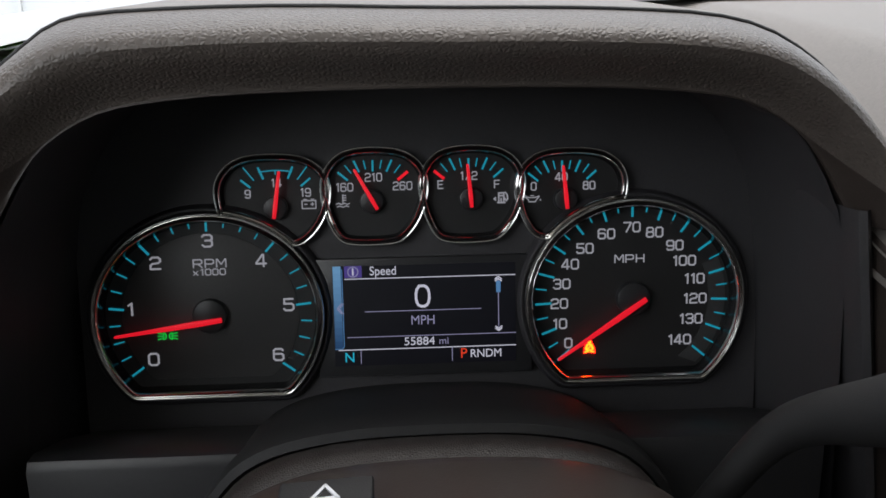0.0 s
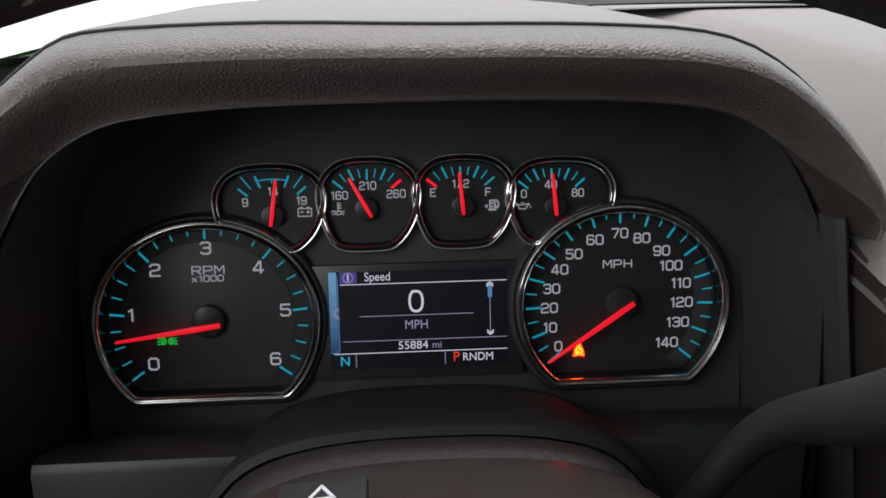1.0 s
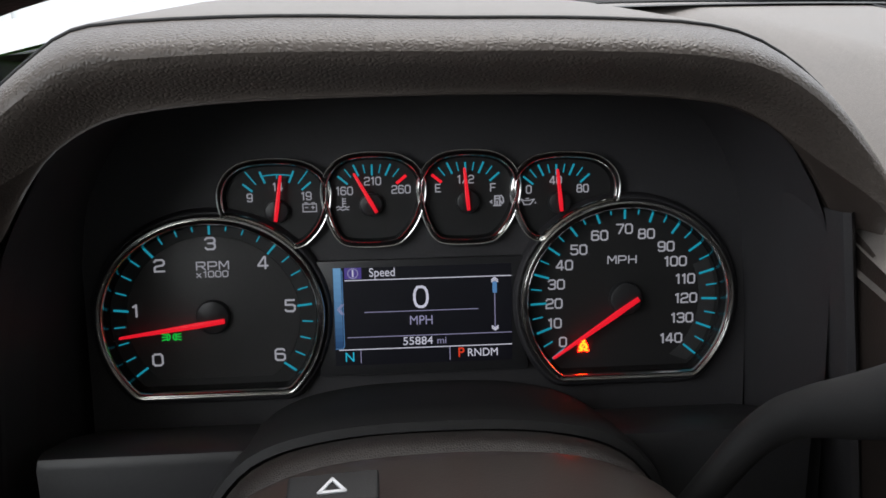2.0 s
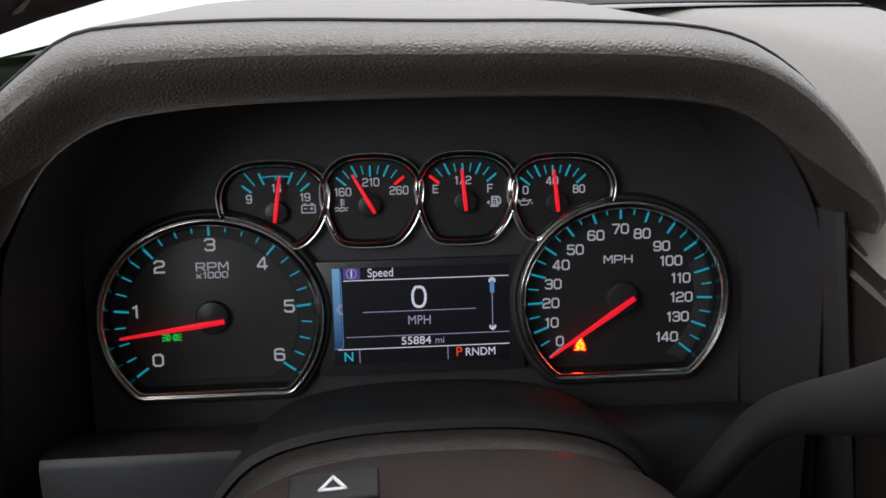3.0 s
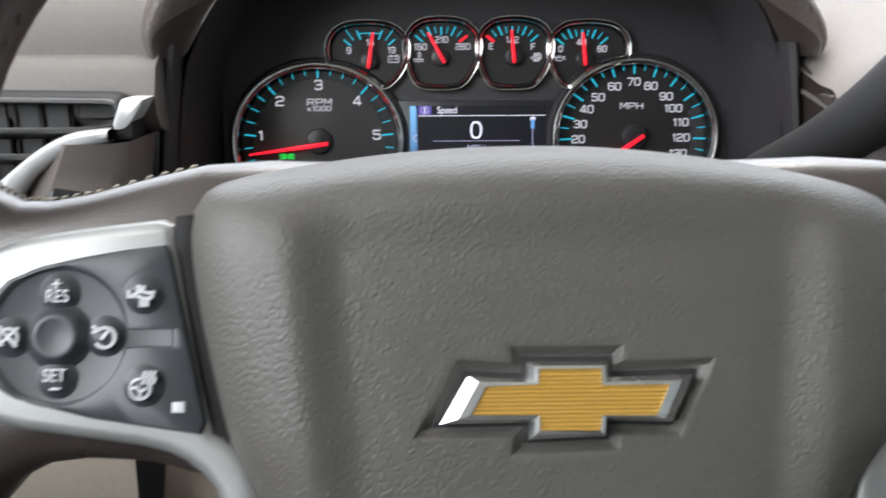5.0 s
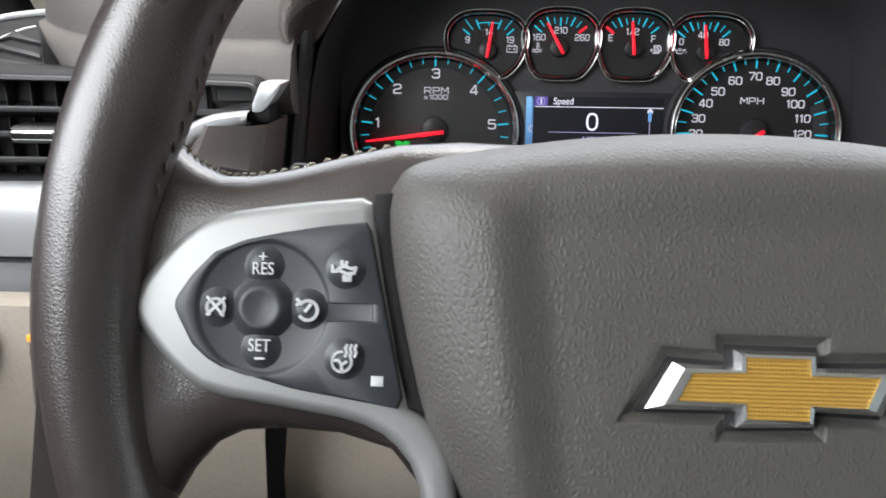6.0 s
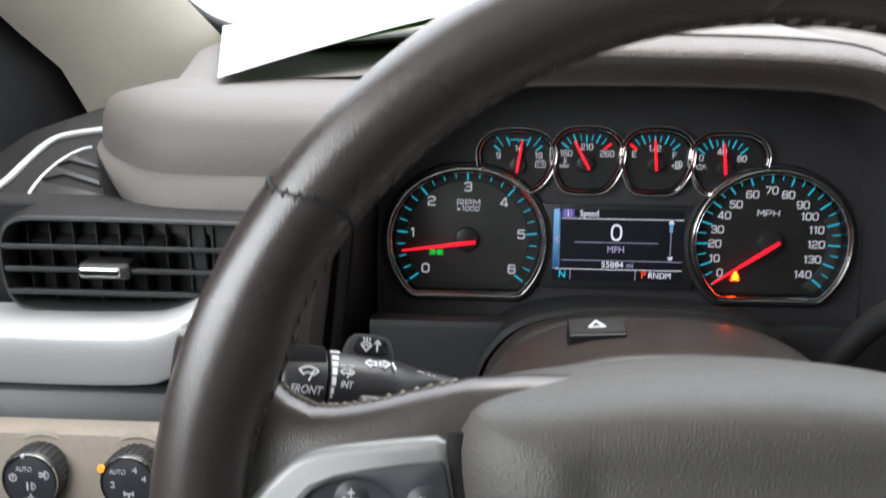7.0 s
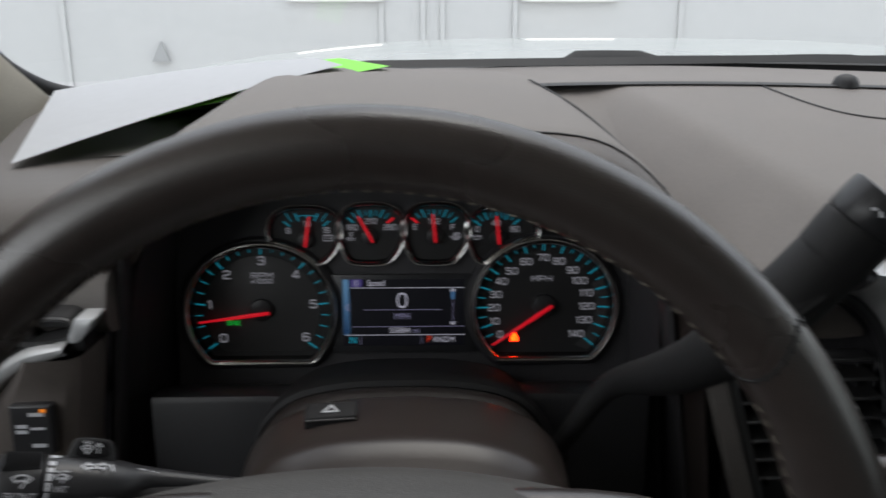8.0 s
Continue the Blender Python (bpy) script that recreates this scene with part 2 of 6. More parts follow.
def rounded(name, x0, x1, y0, y1, z0, z1, r, mat, parent, label="", seg=3, shear=None, m=None):
    """A box with rounded edges; shear moves a corner."""
    bm = bmesh.new()
    bmesh.ops.create_cube(bm, size=1)
    for v in bm.verts:
        v.co = Vector(((x0 + x1) / 2 + v.co.x * (x1 - x0), (y0 + y1) / 2 + v.co.y * (y1 - y0), (z0 + z1) / 2 + v.co.z * (z1 - z0)))
        if shear:
            v.co = Vector(shear(*v.co))
    if r:
        bmesh.ops.bevel(bm, geom=bm.edges[:], offset=r, segments=seg, profile=0.6, affect="EDGES")
    ob = part(name, bm, mat, parent, label)
    if m is not None:
        ob.matrix_basis = m
    return ob


def writing(name, text, size, u, v, n, mat, parent, wide=1.2, slant=0.0, align="CENTER", turn=0.0, thick=0.0002, m=None, label=""):
    """Letters laid flat in the local x, y plane, centred at u, v."""
    cu = bpy.data.curves.new(name, "FONT")
    cu.body, cu.size, cu.extrude = text, size, thick
    cu.align_x, cu.align_y, cu.shear = align, "CENTER", slant
    tmp = bpy.data.objects.new(name, cu)
    scene.collection.objects.link(tmp)
    bpy.context.view_layer.update()
    me = bpy.data.meshes.new_from_object(tmp.evaluated_get(bpy.context.evaluated_depsgraph_get()))
    bpy.data.objects.remove(tmp)
    bpy.data.curves.remove(cu)
    me.name = name
    bm = bmesh.new()
    bm.from_mesh(me)
    bmesh.ops.remove_doubles(bm, verts=bm.verts, dist=1e-6)
    bm.to_mesh(me)
    bm.free()
    me.materials.clear()
    me.materials.append(mat)
    me.transform(Matrix.Translation((u, v, n)) @ Matrix.Rotation(turn, 4, "Z") @ Matrix.Diagonal((wide, 1, 1, 1)))
    ob = new(name, me)
    if m is not None:
        ob.matrix_basis = m
    ob.parent = parent
    return tagged(ob, label)


def bar(name, u0, v0, u1, v1, wide, n0, n1, mat, parent, m=None, label=""):
    """A thin straight stroke."""
    a, b = Vector((u0, v0)), Vector((u1, v1))
    d = (b - a).normalized()
    s = Vector((-d.y, d.x)) * wide / 2
    return prism(name, [a - s, b - s, b + s, a + s], n0, n1, mat, parent, label, bevel=0, m=m, smooth=False)


def disc(name, u, v, r, n0, n1, mat, parent, bevel=0.0006, sides=40, m=None, label=""):
    return prism(name, [(u + r * math.cos(2 * math.pi * k / sides), v + r * math.sin(2 * math.pi * k / sides)) for k in range(sides)], n0, n1, mat, parent, label, bevel, m)


def strokes(name, lines, wide, n0, n1, mat, parent, label="", m=None):
    """A small printed symbol: one mesh of many strokes."""
    verts, faces = [], []
    for line in lines:
        for (x0, y0), (x1, y1) in zip(line[:-1], line[1:]):
            a, b = Vector((x0, y0)), Vector((x1, y1))
            d = (b - a).normalized() * wide * 0.4
            s = Vector((-d.y, d.x)).normalized() * wide / 2
            k = len(verts)
            for p in (a - d - s, b + d - s, b + d + s, a - d + s):
                verts += [(p.x, p.y, n0), (p.x, p.y, n1)]
            faces += [(k + 1, k + 3, k + 5, k + 7), (k, k + 6, k + 4, k + 2)] + [(k + 2 * j, k + (2 * j + 2) % 8, k + (2 * j + 3) % 8, k + 2 * j + 1) for j in range(4)]
    return mesh(name, verts, faces, mat, parent, label, False, m)


def arc(u, v, r, a0, a1, steps=10, ry=None):
    return [(u + r * math.cos(radians(a0 + (a1 - a0) * k / steps)), v + (ry or r) * math.sin(radians(a0 + (a1 - a0) * k / steps))) for k in range(steps + 1)]


# ---- instrument cluster ----
cluster = thing("instrument_cluster", "black instrument cluster with chrome-ringed dials and lit red needles", "instrument cluster", pose(0, 0, 1.30, 82))
panel = prism("face_panel", [(-0.178, -0.115), (0.178, -0.115), (0.178, 0.012), (0.170, 0.036), (0.152, 0.064), (0.126, 0.080), (0.08, 0.087), (-0.08, 0.087), (-0.126, 0.080), (-0.152, 0.064), (-0.170, 0.036), (-0.178, 0.012)], -0.02, -0.0012, CHARCOAL, cluster, bevel=0)


def polar(u, v, r, deg):
    return u + r * math.cos(radians(deg)), v + r * math.sin(radians(deg))


def ticks(dial, u, v, count, a0, a1, outer, inner_major, inner_minor, every, wide, red_at=(), flat=None):
    for k in range(count + 1):
        a = a0 + (a1 - a0) * k / count
        major = k % every == 0
        o = outer if flat is None else min(outer, flat / max(0.1, math.sin(radians(a))))
        i = (inner_major if major else inner_minor) - (outer - o) * 0.6
        mat = RED if k in red_at else TEAL
        bar("tick_mark", *polar(u, v, i, a), *polar(u, v, o, a), wide * (1.5 if k in red_at else 1 if major else 0.6), 0.0006, 0.0011, mat, dial, label="lit red tick" if k in red_at else "")


GLYPHS = {
    "0": [[(0.22, 0), (0.78, 0), (1, 0.16), (1, 0.84), (0.78, 1), (0.22, 1), (0, 0.84), (0, 0.16), (0.22, 0)]],
    "1": [[(0.30, 0.84), (0.62, 1), (0.62, 0)]],
    "2": [[(0, 0.84), (0.20, 1), (0.80, 1), (1, 0.86), (1, 0.64), (0.82, 0.52), (0.20, 0.44), (0, 0.32), (0, 0), (1, 0)]],
    "3": [[(0, 0.86), (0.20, 1), (0.80, 1), (1, 0.86), (1, 0.64), (0.80, 0.52), (0.32, 0.52)], [(0.80, 0.52), (1, 0.40), (1, 0.14), (0.80, 0), (0.20, 0), (0, 0.14)]],
    "4": [[(0.74, 0), (0.74, 1), (0.62, 1), (0, 0.32), (0, 0.24), (1, 0.24)]],
    "5": [[(0.95, 1), (0.06, 1), (0.04, 0.58), (0.80, 0.58), (1, 0.45), (1, 0.14), (0.80, 0), (0.18, 0), (0, 0.14)]],
    "6": [[(0.96, 0.88), (0.80, 1), (0.20, 1), (0, 0.86), (0, 0.14), (0.20, 0), (0.80, 0), (1, 0.14), (1, 0.43), (0.80, 0.56), (0, 0.56)]],
    "7": [[(0, 1), (1, 1), (1, 0.90), (0.36, 0)]],
    "8": [[(0.20, 0.53), (0.05, 0.65), (0.05, 0.87), (0.22, 1), (0.78, 1), (0.95, 0.87), (0.95, 0.65), (0.80, 0.53), (0.20, 0.53), (0, 0.41), (0, 0.13), (0.20, 0), (0.80, 0), (1, 0.13), (1, 0.41), (0.80, 0.53)]],
    "9": [[(0.04, 0.12), (0.20, 0), (0.80, 0), (1, 0.14), (1, 0.86), (0.80, 1), (0.20, 1), (0, 0.86), (0, 0.57), (0.20, 0.44), (1, 0.44)]],
    "/": [[(0.15, 0), (0.85, 1)]],
    "E": [[(1, 1), (0, 1), (0, 0), (1, 0)], [(0, 0.52), (0.85, 0.52)]],
    "F": [[(1, 1), (0, 1), (0, 0)], [(0, 0.5), (0.85, 0.5)]],
    "H": [[(0, 0), (0, 1)], [(1, 0), (1, 1)], [(0, 0.5), (1, 0.5)]],
    "M": [[(-0.05, 0), (-0.05, 1), (0.05, 1), (0.5, 0.35), (0.95, 1), (1.05, 1), (1.05, 0)]],
    "P": [[(0, 0), (0, 1), (0.80, 1), (1, 0.88), (1, 0.54), (0.80, 0.42), (0, 0.42)]],
    "R": [[(0, 0), (0, 1), (0.80, 1), (1, 0.88), (1, 0.56), (0.80, 0.44), (0, 0.44)], [(0.55, 0.44), (1, 0)]],
    "x": [[(0.05, 0), (0.85, 0.66)], [(0.05, 0.66), (0.85, 0)]],
}


def squared(name, text, high, wide, gap, thick, u, v, dial, n=0.0009):
    """Square-shouldered lettering of even strokes, centred at u, v."""
    lines, x = [], 0.0
    for c in text:
        w = wide * (0.55 if c == "1" else 1.0)
        shift = wide * 0.22 if c == "1" else 0.0
        lines += [[(x + px * wide - shift, (py - 0.5) * high) for px, py in line] for line in GLYPHS[c]]
        x += w + gap
    x -= gap
    strokes(name, [[(u + px - x / 2, v + py) for px, py in line] for line in lines], thick, n - 0.0002, n + 0.0002, DIGIT, dial)


def needle(dial, u0, v0, u1, v1, w0, w1, n):
    a, b = Vector((u0, v0)), Vector((u1, v1))
    d = (b - a).normalized()
    s = Vector((-d.y, d.x))
    prism("needle", [a - s * w0 * 0.4 - d * 0.0004, a + (b - a) * 0.25 - s * w0 / 2, b - s * w1 / 2, b + d * w1 * 0.4, b + s * w1 / 2, a + (b - a) * 0.25 + s * w0 / 2, a + s * w0 * 0.4 - d * 0.0004], n, n + 0.0016, RED, dial, "glowing red pointer", bevel=0.0004)


def chrome_ring(dial, outline, height, wide):
    """A bevelled chrome band with two bright crests, over a glossy black inner wall."""
    w, h = wide, height
    band("chrome_ring", outline, [(-0.30 * w, 0.45 * h), (-0.26 * w, 0.80 * h), (-0.12 * w, 0.95 * h), (0.02 * w, h), (0.14 * w, 0.97 * h), (0.30 * w, 0.88 * h), (0.62 * w, 0.80 * h), (0.74 * w, 0.84 * h), (0.86 * w, 0.84 * h), (0.97 * w, 0.76 * h), (w, 0.62 * h), (w, -0.001), (-0.2 * w, -0.001)], CHROME, dial, "polished chrome ring")
    band("inner_wall", outline, [(-0.32 * w, 0.75 * h), (-0.50 * w, 0.3 * h), (-0.62 * w, 0.0003), (-0.1 * w, 0.0003)], GLOSSY, dial, "glossy black inner wall")


def big_outline(u, v, a, top, flat):
    """A round dial with a flat foot and rounded corners."""
    pts = []
    for k in range(96):
        q = 2 * math.pi * k / 96
        x, y = a * math.cos(q), (top if math.sin(q) > 0 else a * 0.98) * math.sin(q)
        if y < -flat:
            y = -flat - 0.0
        pts.append((u + x, v + y))
    return smooth_line(smooth_line(pts, 1), 1)[::2]


def big_dial(name, u, v, a, top, flat, face, label):
    out = big_outline(u, v, a, top, flat)
    dial = prism(name, grown(out, 0.001), -0.0008, 0.0004, face, cluster, label, bevel=0)
    chrome_ring(dial, out, 0.0100, 0.0034)
    band("collar", out, [(0.0035, -0.0008), (0.0036, 0.0040), (0.0046, 0.0052), (0.0056, 0.0050), (0.0068, 0.0034), (0.0076, 0.0010), (0.0076, -0.0008)], BLACK, dial, "raised black collar")
    disc("hub", u, v, 0.0088, 0.0003, 0.0058, SATIN, dial, 0.0012)
    return dial


tach = big_dial("tachometer", -0.1112, -0.0385, 0.0558, 0.0500, 0.0393, DIAL, "round tachometer dial with flat foot")
inner = big_outline(-0.1112, -0.0390, 0.0452, 0.0430, 0.0330)
prism("inner_plate", inner, 0.0003, 0.0009, GREYDIAL, tach, "charcoal centre plate", bevel=0.0003)
ticks(tach, -0.1112, -0.0392, 24, 216, -36, 0.0520, 0.0442, 0.0465, 4, 0.0011)
for k, (u, v) in enumerate([(-0.1417, -0.0611), (-0.1517, -0.0343), (-0.1377, -0.0107), (-0.1109, 0.0002), (-0.0840, -0.0108), (-0.0710, -0.0343), (-0.0774, -0.0607)]):
    squared("numeral", str(k), 0.0060, 0.0049, 0.0016, 0.00095, u, v, tach, 0.0012)
squared("legend", "RPM", 0.0040, 0.0043, 0.0017, 0.00060, -0.1104, -0.0115, tach, 0.0012)
squared("legend", "x1000", 0.0030, 0.0027, 0.0010, 0.00050, -0.1107, -0.0160, tach, 0.0012)
needle(tach, -0.1050, -0.0403, -0.1588, -0.0475, 0.0030, 0.0013, 0.0062)
u, v = -0.1338, -0.0490
lamp = [arc(u - 0.0022, v, 0.0014, -90, 90, 8, 0.0017), [(u - 0.0022, v - 0.0017), (u - 0.0022, v + 0.0017)], arc(u + 0.0022, v, 0.0014, 90, 270, 8, 0.0017), [(u + 0.0022, v - 0.0017), (u + 0.0022, v + 0.0017)]]
for s in (-1, 1):
    for d in (-1, 0, 1):
        lamp.append([(u + s * 0.0029, v + d * 0.0012), (u + s * 0.0049, v + d * 0.0017)])
strokes("telltale", lamp, 0.0006, 0.0009, 0.0012, GREEN, tach, "lit green side-lamp symbol")

speedo = big_dial("speedometer", 0.1095, -0.0362, 0.0548, 0.0500, 0.0405, DIAL, "round speedometer dial with flat foot")
band_pts = arc(0.1095, -0.0362, 0.0415, -52, 24, 24) + arc(0.1095, -0.0362, 0.0505, 24, -46, 24)
prism("high_speed_band", band_pts, 0.0003, 0.0006, GREYDIAL, speedo, "charcoal arc", bevel=0)
ticks(speedo, 0.1095, -0.0362, 28, 219.5, -39.5, 0.0515, 0.0430, 0.0458, 2, 0.0011)
for k, (u, v) in enumerate([(0.0756, -0.0598), (0.0711, -0.0492), (0.0708, -0.0383), (0.0721, -0.0278), (0.0766, -0.0174), (0.0844, -0.0092), (0.0958, -0.0018), (0.1093, 0.0014), (0.1214, -0.0016), (0.1323, -0.0088), (0.1376, -0.0171), (0.1432, -0.0269), (0.1437, -0.0376), (0.1417, -0.0486), (0.1357, -0.0598)]):
    squared("numeral", str(10 * k), 0.0049, 0.0036, 0.0013, 0.00078, u, v, speedo)
squared("legend", "MPH", 0.0039, 0.0040, 0.0016, 0.00060, 0.1082, -0.0153, speedo)
needle(speedo, 0.1155, -0.0363, 0.0693, -0.0671, 0.0030, 0.0012, 0.0062)
u, v = 0.0868, -0.0622
belt = [arc(u, v + 0.0026, 0.0006, 0, 360, 10), [(u - 0.0012, v + 0.0012), (u + 0.0012, v + 0.0012), (u + 0.0016, v - 0.0018), (u - 0.0016, v - 0.0018), (u - 0.0012, v + 0.0012)], [(u - 0.0013, v + 0.0011), (u - 0.0022, v - 0.0010)], [(u + 0.0013, v + 0.0011), (u + 0.0022, v - 0.0010)], [(u + 0.0011, v + 0.0010), (u - 0.0012, v - 0.0016)],
        [(u - 0.0026, v - 0.0028), (u - 0.0007, v - 0.0025)], [(u + 0.0007, v - 0.0025), (u + 0.0026, v - 0.0028)]]
strokes("telltale", belt, 0.0011, 0.0009, 0.0012, REDLAMP, speedo, "lit red seat-belt warning symbol")
# orange strokes colour in the overexposed middle of the red lamp
strokes("overexposed_core", belt, 0.00065, 0.0012, 0.0014, AMBER, speedo, "orange strokes for the overexposed middle of the red symbol")
# the belt lamp's reflection in the ring's foot, made as a glowing bar
strokes("telltale_reflection", [[(u - 0.0042, v - 0.0133), (u + 0.0036, v - 0.0133)]], 0.0010, 0.0009, 0.0014, REDLAMP, speedo, "glowing red bar for the belt lamp's reflection")

SMALL = [(-0.0366, 0.0436), (-0.0140, 0.0436), (-0.0040, 0.0383), (0.0003, 0.0304), (0.0002, 0.0210), (-0.0038, 0.0096), (-0.0098, 0.0019), (-0.0151, -0.0014), (-0.0378, -0.0014), (-0.0431, 0.0019), (-0.0470, 0.0107), (-0.0497, 0.0215), (-0.0496, 0.0302), (-0.0455, 0.0380)]


def small_dial(name, u, v, k, shift, ticks_red, label):
    """One of the four small gauges; k scales the outline round its middle."""
    out = smooth_line([(shift + (x + 0.0247) * k[0], 0.0211 + k[2] + (y - 0.0211) * k[1]) for x, y in SMALL], 3)
    # the outer gauges tuck under the collars of the big dials
    for p in out:
        for cx, cy, a, b in ((-0.1112, -0.0385, 0.0608, 0.0550), (0.1095, -0.0362, 0.0598, 0.0550)):
            f = math.hypot((p.x - cx) / a, (p.y - cy) / b)
            if f < 1:
                p.x, p.y = cx + (p.x - cx) / f, cy + (p.y - cy) / f
    dial = prism(name, out, -0.0008, 0.0004, DIAL, cluster, label, bevel=0)
    chrome_ring(dial, out, 0.0062, 0.0030)
    disc("hub", u, v, 0.0060, 0.0003, 0.0050, SATIN, dial, 0.001)
    return dial


volts = small_dial("voltmeter", -0.0752, 0.0163, (1.08, 0.95, -0.0012), -0.0762, (), "small voltmeter dial")
temp = small_dial("temperature_gauge", -0.0262, 0.0184, (1.0, 1.0, 0), -0.0247, (8,), "small coolant temperature dial")
fuel = small_dial("fuel_gauge", 0.0246, 0.0186, (1.0, 1.0, 0), 0.0253, (0,), "small fuel gauge dial")
oil = small_dial("oil_gauge", 0.0737, 0.0170, (1.08, 0.95, -0.0012), 0.0765, (), "small oil pressure dial")
ticks(temp, -0.0255, 0.0186, 8, 140, 39, 0.0232, 0.0165, 0.0178, 2, 0.0010, (8,), 0.0207)
ticks(fuel, 0.0240, 0.0186, 8, 141, 40, 0.0232, 0.0165, 0.0178, 2, 0.0010, (0,), 0.0207)
ticks(oil, 0.0727, 0.0163, 8, 141, 41, 0.0232, 0.0165, 0.0178, 2, 0.0010, (), 0.0207)
for a in (141, 128, 113, 67, 52, 40):
    o, i = (0.0228, 0.0165) if a in (141, 40) else (0.0207 / math.sin(radians(a)), 0.0158 if a in (113, 67) else 0.0178)
    bar("tick_mark", *polar(-0.0748, 0.0163, i, a), *polar(-0.0748, 0.0163, o, a), 0.0006 if a in (128, 52) else 0.0010, 0.0006, 0.0011, TEAL, volts)
strokes("range_arc", [arc(-0.0748, -0.0080, 0.0432, 101, 79, 14), [(-0.0748, 0.0352), (-0.0748, 0.0333)]], 0.0006, 0.0006, 0.0011, TEAL, volts, "thin teal arc of normal range")
for dial, row in ((volts, (("9", -0.0892, 0.0235), ("14", -0.0745, 0.0289), ("19", -0.0599, 0.0237))), (temp, (("160", -0.0400, 0.0258), ("210", -0.0251, 0.0306), ("260", -0.0103, 0.0259))),
                  (fuel, (("E", 0.0092, 0.0260), ("1/2", 0.0239, 0.0303), ("F", 0.0384, 0.0256))), (oil, (("0", 0.0575, 0.0240), ("40", 0.0720, 0.0286), ("80", 0.0865, 0.0239)))):
    for text, u, v in row:
        squared("numeral", text, 0.0039, 0.0025, 0.0010, 0.00058, u, v, dial)
for dial, row in ((volts, (-0.0757, 0.0115, -0.0723, 0.0347)), (temp, (-0.0235, 0.0148, -0.0345, 0.0347)), (fuel, (0.0248, 0.0147, 0.0229, 0.0362)), (oil, (0.0741, 0.0128, 0.0720, 0.0343))):
    needle(dial, *row, 0.0021, 0.0013, 0.0054)
u, v = -0.0584, 0.0176
strokes("battery_symbol", [[(u - 0.0035, v - 0.0022), (u + 0.0035, v - 0.0022), (u + 0.0035, v + 0.0018), (u - 0.0035, v + 0.0018), (u - 0.0035, v - 0.0022)], [(u - 0.0025, v + 0.0025), (u - 0.0012, v + 0.0025)], [(u + 0.0012, v + 0.0025), (u + 0.0025, v + 0.0025)], [(u - 0.0022, v), (u - 0.0010, v)], [(u + 0.0010, v), (u + 0.0024, v)], [(u + 0.0017, v - 0.0007), (u + 0.0017, v + 0.0007)]], 0.0005, 0.0006, 0.0010, DIGIT, volts)
u, v = -0.0411, 0.0186
strokes("thermometer_symbol", [[(u, v - 0.0010), (u, v + 0.0034)], [(u, v + 0.0030), (u + 0.0016, v + 0.0030)], [(u, v + 0.0018), (u + 0.0016, v + 0.0018)], [(u, v + 0.0006), (u + 0.0016, v + 0.0006)], [(u - 0.0034, v - 0.0014), (u - 0.0022, v - 0.0009), (u - 0.0008, v - 0.0016), (u + 0.0008, v - 0.0009), (u + 0.0022, v - 0.0016), (u + 0.0034, v - 0.0011)], [(u - 0.0030, v - 0.0028), (u - 0.0016, v - 0.0023), (u, v - 0.0030), (u + 0.0016, v - 0.0023), (u + 0.0030, v - 0.0028)]], 0.0005, 0.0006, 0.0010, DIGIT, temp)
u, v = 0.0405, 0.0186
strokes("pump_symbol", [[(u - 0.0012, v - 0.0026), (u - 0.0012, v + 0.0024), (u + 0.0014, v + 0.0024), (u + 0.0014, v - 0.0026), (u - 0.0018, v - 0.0026), (u + 0.0020, v - 0.0026)], [(u - 0.0006, v + 0.0010), (u + 0.0008, v + 0.0010)], [(u, v - 0.0004), (u, v - 0.0020)], [(u + 0.0016, v), (u + 0.0026, v - 0.0016), (u + 0.0034, v - 0.0008), (u + 0.0032, v + 0.0014), (u + 0.0022, v + 0.0026)], [(u - 0.0036, v - 0.0006), (u - 0.0028, v)], [(u - 0.0036, v - 0.0006), (u - 0.0028, v - 0.0012)]], 0.0007, 0.0006, 0.0010, DIGIT, fuel)
u, v = 0.0566, 0.0178
strokes("oil_can_symbol", [[(u - 0.0040, v + 0.0012), (u - 0.0020, v - 0.0006), (u - 0.0016, v - 0.0018), (u + 0.0016, v - 0.0018), (u + 0.0038, v + 0.0010), (u + 0.0012, v + 0.0004), (u - 0.0020, v + 0.0004), (u - 0.0036, v + 0.0016)], [(u - 0.0006, v + 0.0014), (u + 0.0008, v + 0.0014)], [(u + 0.0044, v - 0.0006), (u + 0.0044, v - 0.0012)]], 0.0005, 0.0006, 0.0010, DIGIT, oil)

# colour display between the dials
frame_out = [(-0.0570, -0.0110), (0.0570, -0.0110), (0.0575, -0.0300), (0.0545, -0.0500), (0.0560, -0.0735), (-0.0565, -0.0735), (-0.0550, -0.0500), (-0.0575, -0.0300)]
surround = prism("display_surround", frame_out, -0.0012, 0.0030, SATIN, cluster, "smooth black display surround", bevel=0.001)
X0, X1, Y0, Y1 = -0.0478, 0.0472, -0.0147, -0.0676
display = prism("display", [(X0, Y1), (X1, Y1), (X1, Y0), (X0, Y0)], 0.0030, 0.0034, SCREEN, cluster, "small dark colour display, switched on", bevel=0)


def sx(f):
    return X0 + f * (X1 - X0)


def sy(f):
    return Y0 + f * (Y1 - Y0)


def box(name, f0, g0, f1, g1, mat, n=0.0036, label=""):
    return prism(name, [(sx(f0), sy(g1)), (sx(f1), sy(g1)), (sx(f1), sy(g0)), (sx(f0), sy(g0))], 0.0034, n, mat, display, label, bevel=0, smooth=False)


